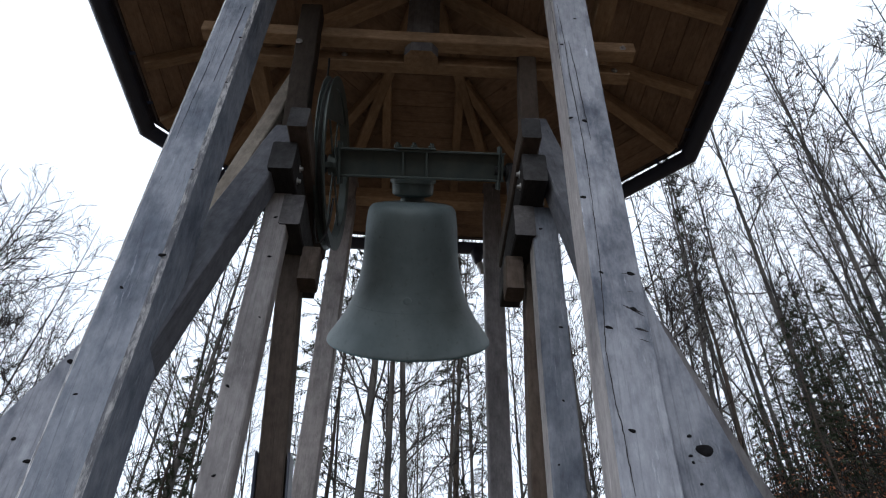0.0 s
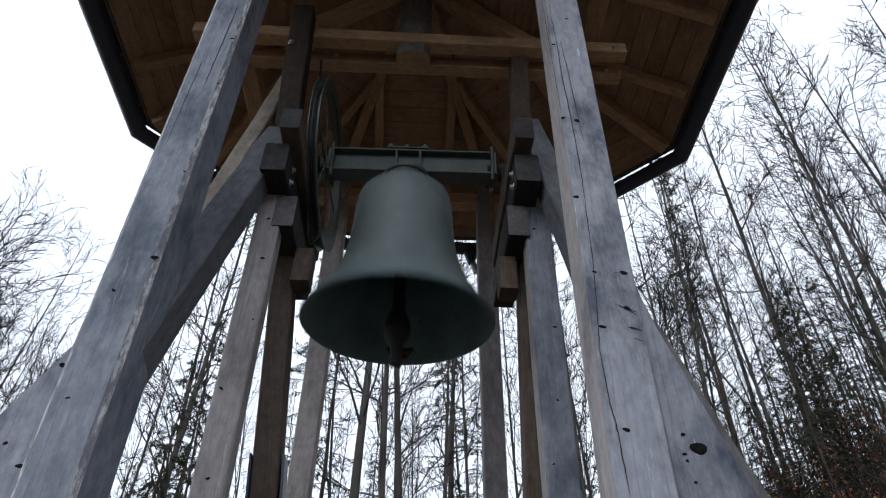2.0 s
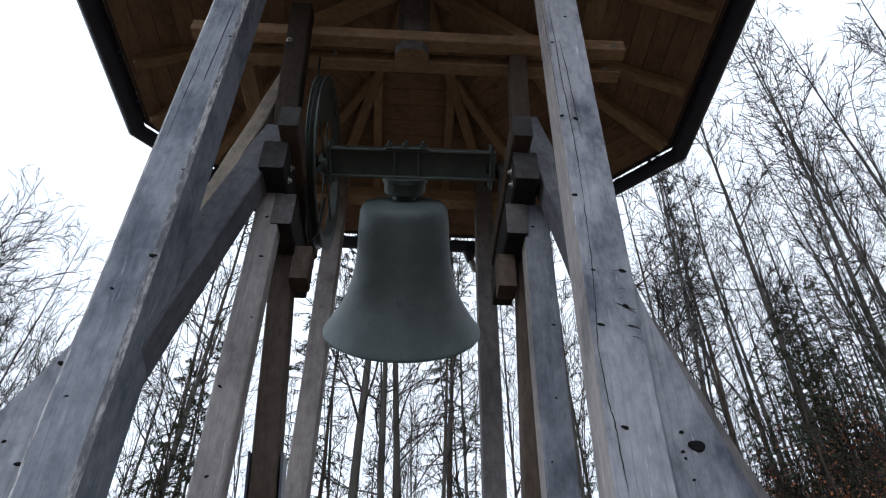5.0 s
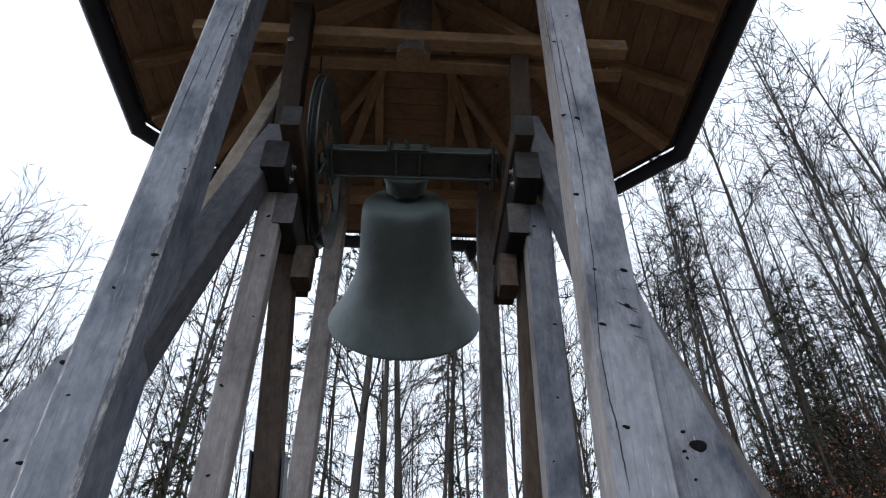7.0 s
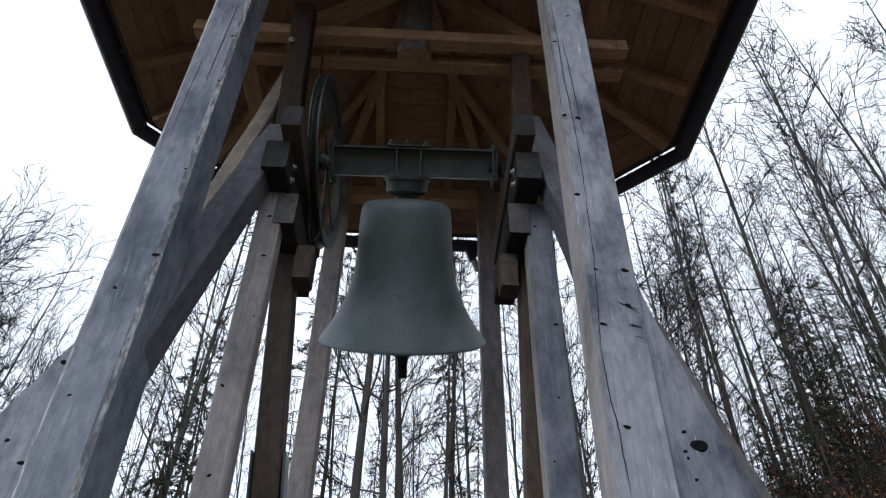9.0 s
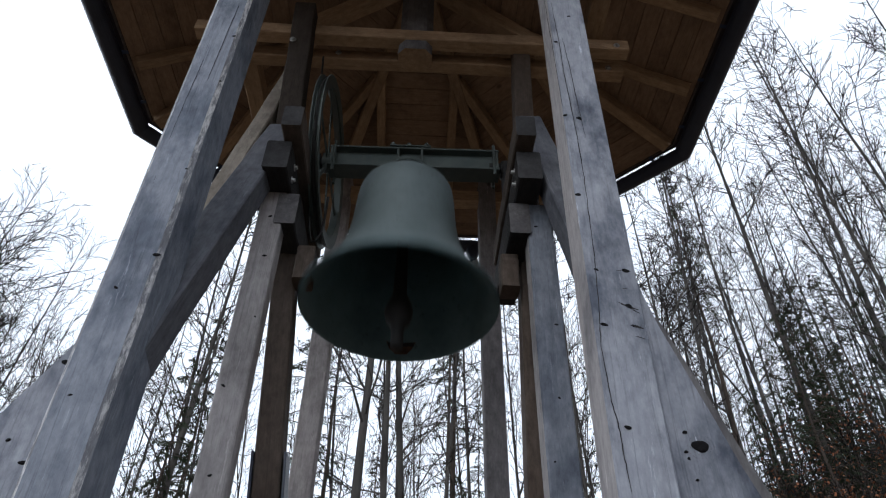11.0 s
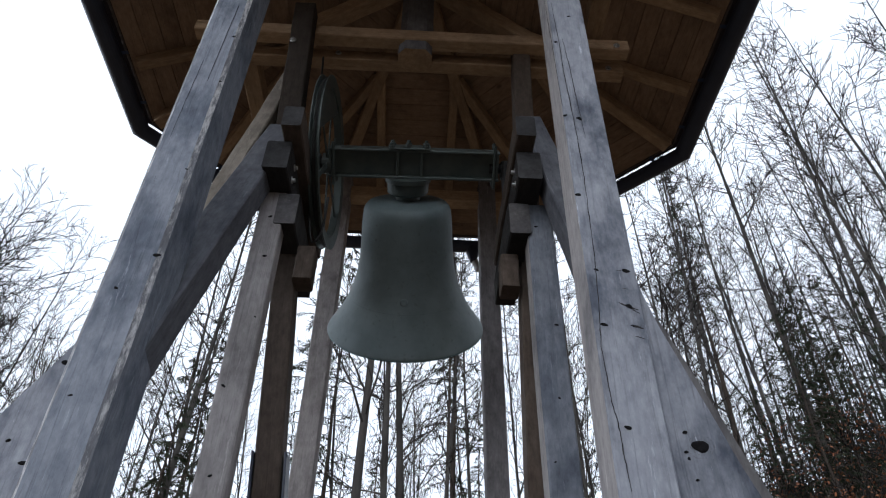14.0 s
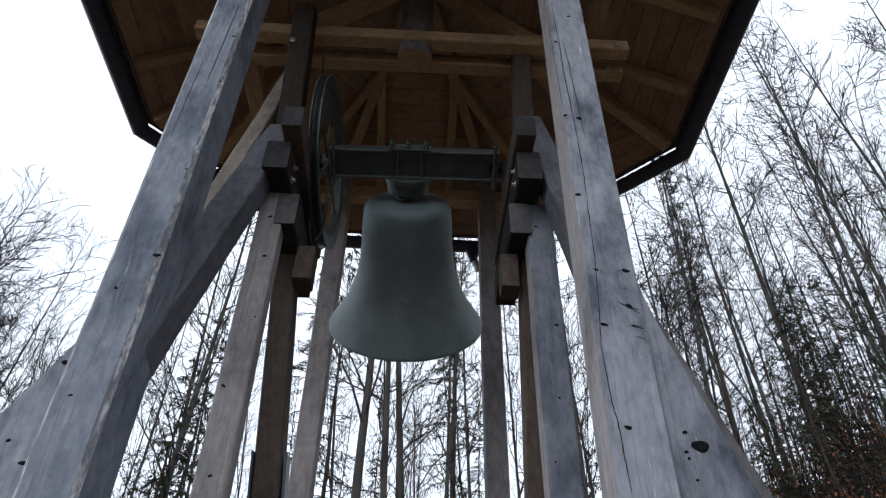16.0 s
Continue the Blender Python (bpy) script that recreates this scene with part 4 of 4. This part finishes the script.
# trees that can be told apart: kind, angle, distance, size, turn
NAMED = [(0, -5.2, 12.0, 1.0, 62), (1, -1.85, 12.6, 1.05, 80), (0, 0.0, 12.9, 0.9, 200), (1, 14.6, 17, 0.9, 20), (9, 13.6, 21, 0.9, 0), (3, 16.2, 20, 0.9, 130), (6, 12.6, 24, 0.9, 60), (3, 9.6, 19, 0.9, 250), (3, 1.4, 17, 1.0, 40), (6, 3.5, 21, 1.0, 0), (8, 3.0, 26, 1.0, 0), (1, 5.3, 20, 0.95, 70),
         (7, -18.8, 24, 0.72, 0), (7, -22.3, 22, 0.55, 40), (7, -20.3, 14.5, 0.60, 200), (7, -18.6, 17, 0.60, 20), (9, -22.6, 19, 0.7, 0), (9, -17.2, 20, 0.75, 90), (0, -20.7, 15, 0.85, 50), (1, -19.0, 16, 0.85, 140),
         (6, -10, 22, 1.0, 30), (6, -7.5, 25, 1.0, 75), (7, 29.3, 18, 0.52, 90), (7, 33.8, 23, 0.68, 30), (7, 37.0, 22, 0.66, 200), (7, 39.5, 19, 0.55, 120), (7, 33, 17.5, 0.60, 90), (7, 31.3, 19, 0.58, 60), (7, 35, 20, 0.6, 10), (8, 27.3, 22, 0.95, 60),
         (0, 24.9, 20, 1.05, 0), (1, 27.7, 22, 1.05, 100), (0, 33.3, 21, 1.1, 210), (1, 39.5, 19, 1.2, 300), (4, 30.5, 25, 1.1, 130), (3, 42.5, 20, 1.2, 200), (3, 46.5, 19, 1.2, 90), (3, 50.0, 18, 1.15, 20), (2, 29.2, 27, 1.0, 30), (0, 22.4, 12.5, 1.1, 150), (1, 24.0, 18, 1.0, 40), (3, 22.9, 21, 1.0, 10), (9, 20.5, 24, 0.9, 0),
         (5, -42.5, 19, 1.02, 200), (5, -35, 23, 0.90, 300), (5, -38.5, 20, 0.98, 0), (4, -40.5, 22, 0.78, 45), (5, -27.8, 22, 0.90, 60), (5, -31.5, 24, 0.80, 170), (4, -34.3, 23, 0.74, 20), (5, -33.0, 20, 0.78, 90), (5, -36.3, 21, 0.90, 140), (7, -34, 24, 0.42, 0),
         (11, 31, 18, 1.0, 0), (11, 34, 16, 0.9, 80), (11, 37, 17, 1.0, 160), (11, 29, 21, 1.1, 200), (11, 35, 20, 1.1, 30), (11, 32.5, 24, 1.2, 300)]
for kind, ang, dist, s, turn in NAMED:
    plant(kind, *at(ang, dist), s, turn)

rng = random.Random(7)
spots = [at(a, d) for _, a, d, _, _ in NAMED]


def scatter(count, a0, a1, d0, d1, choice, smin, smax):
    done = tries = 0
    while done < count and tries < count * 30:
        tries += 1
        x, y = at(rng.uniform(a0, a1), math.sqrt(rng.uniform(d0 * d0, d1 * d1)))
        if all((x - u) ** 2 + (y - v) ** 2 > 1.1 for u, v in spots):
            spots.append((x, y))
            plant(rng.choice(choice), x, y, rng.uniform(smin, smax), rng.uniform(0, 360), (rng.gauss(0, 1.5), rng.gauss(0, 1.5)))
            done += 1


scatter(13, -17, 18, 20, 40, [0, 1, 3, 4, 1, 3, 3, 8, 6], 0.8, 1.05)
scatter(13, 20, 50, 20, 36, [0, 1, 3, 4, 1, 3, 3, 4], 0.85, 1.1)
scatter(38, 19, 46, 30, 60, [9, 9, 10, 9], 0.7, 1.0)
scatter(16, -17, 19, 34, 60, [9, 10, 9], 0.8, 1.1)
scatter(14, 26, 46, 17, 32, [11, 11, 7], 0.5, 0.8)
scatter(60, 22, 46, 20, 44, [11, 9, 9, 7], 0.28, 0.5)
scatter(56, 24, 43, 24, 52, [9, 9, 9, 7], 0.35, 0.6)
scatter(14, -55, -18, 20, 36, [1, 3, 5, 5], 0.42, 0.58)
scatter(16, -30, -17, 24, 50, [9, 7, 9], 0.6, 0.75)
# unseen trees beside and behind the camera, added to dim the frontal skylight
scatter(33, 95, 250, 13, 30, [9, 10, 9], 0.8, 1.0)

build_boards()

motions()
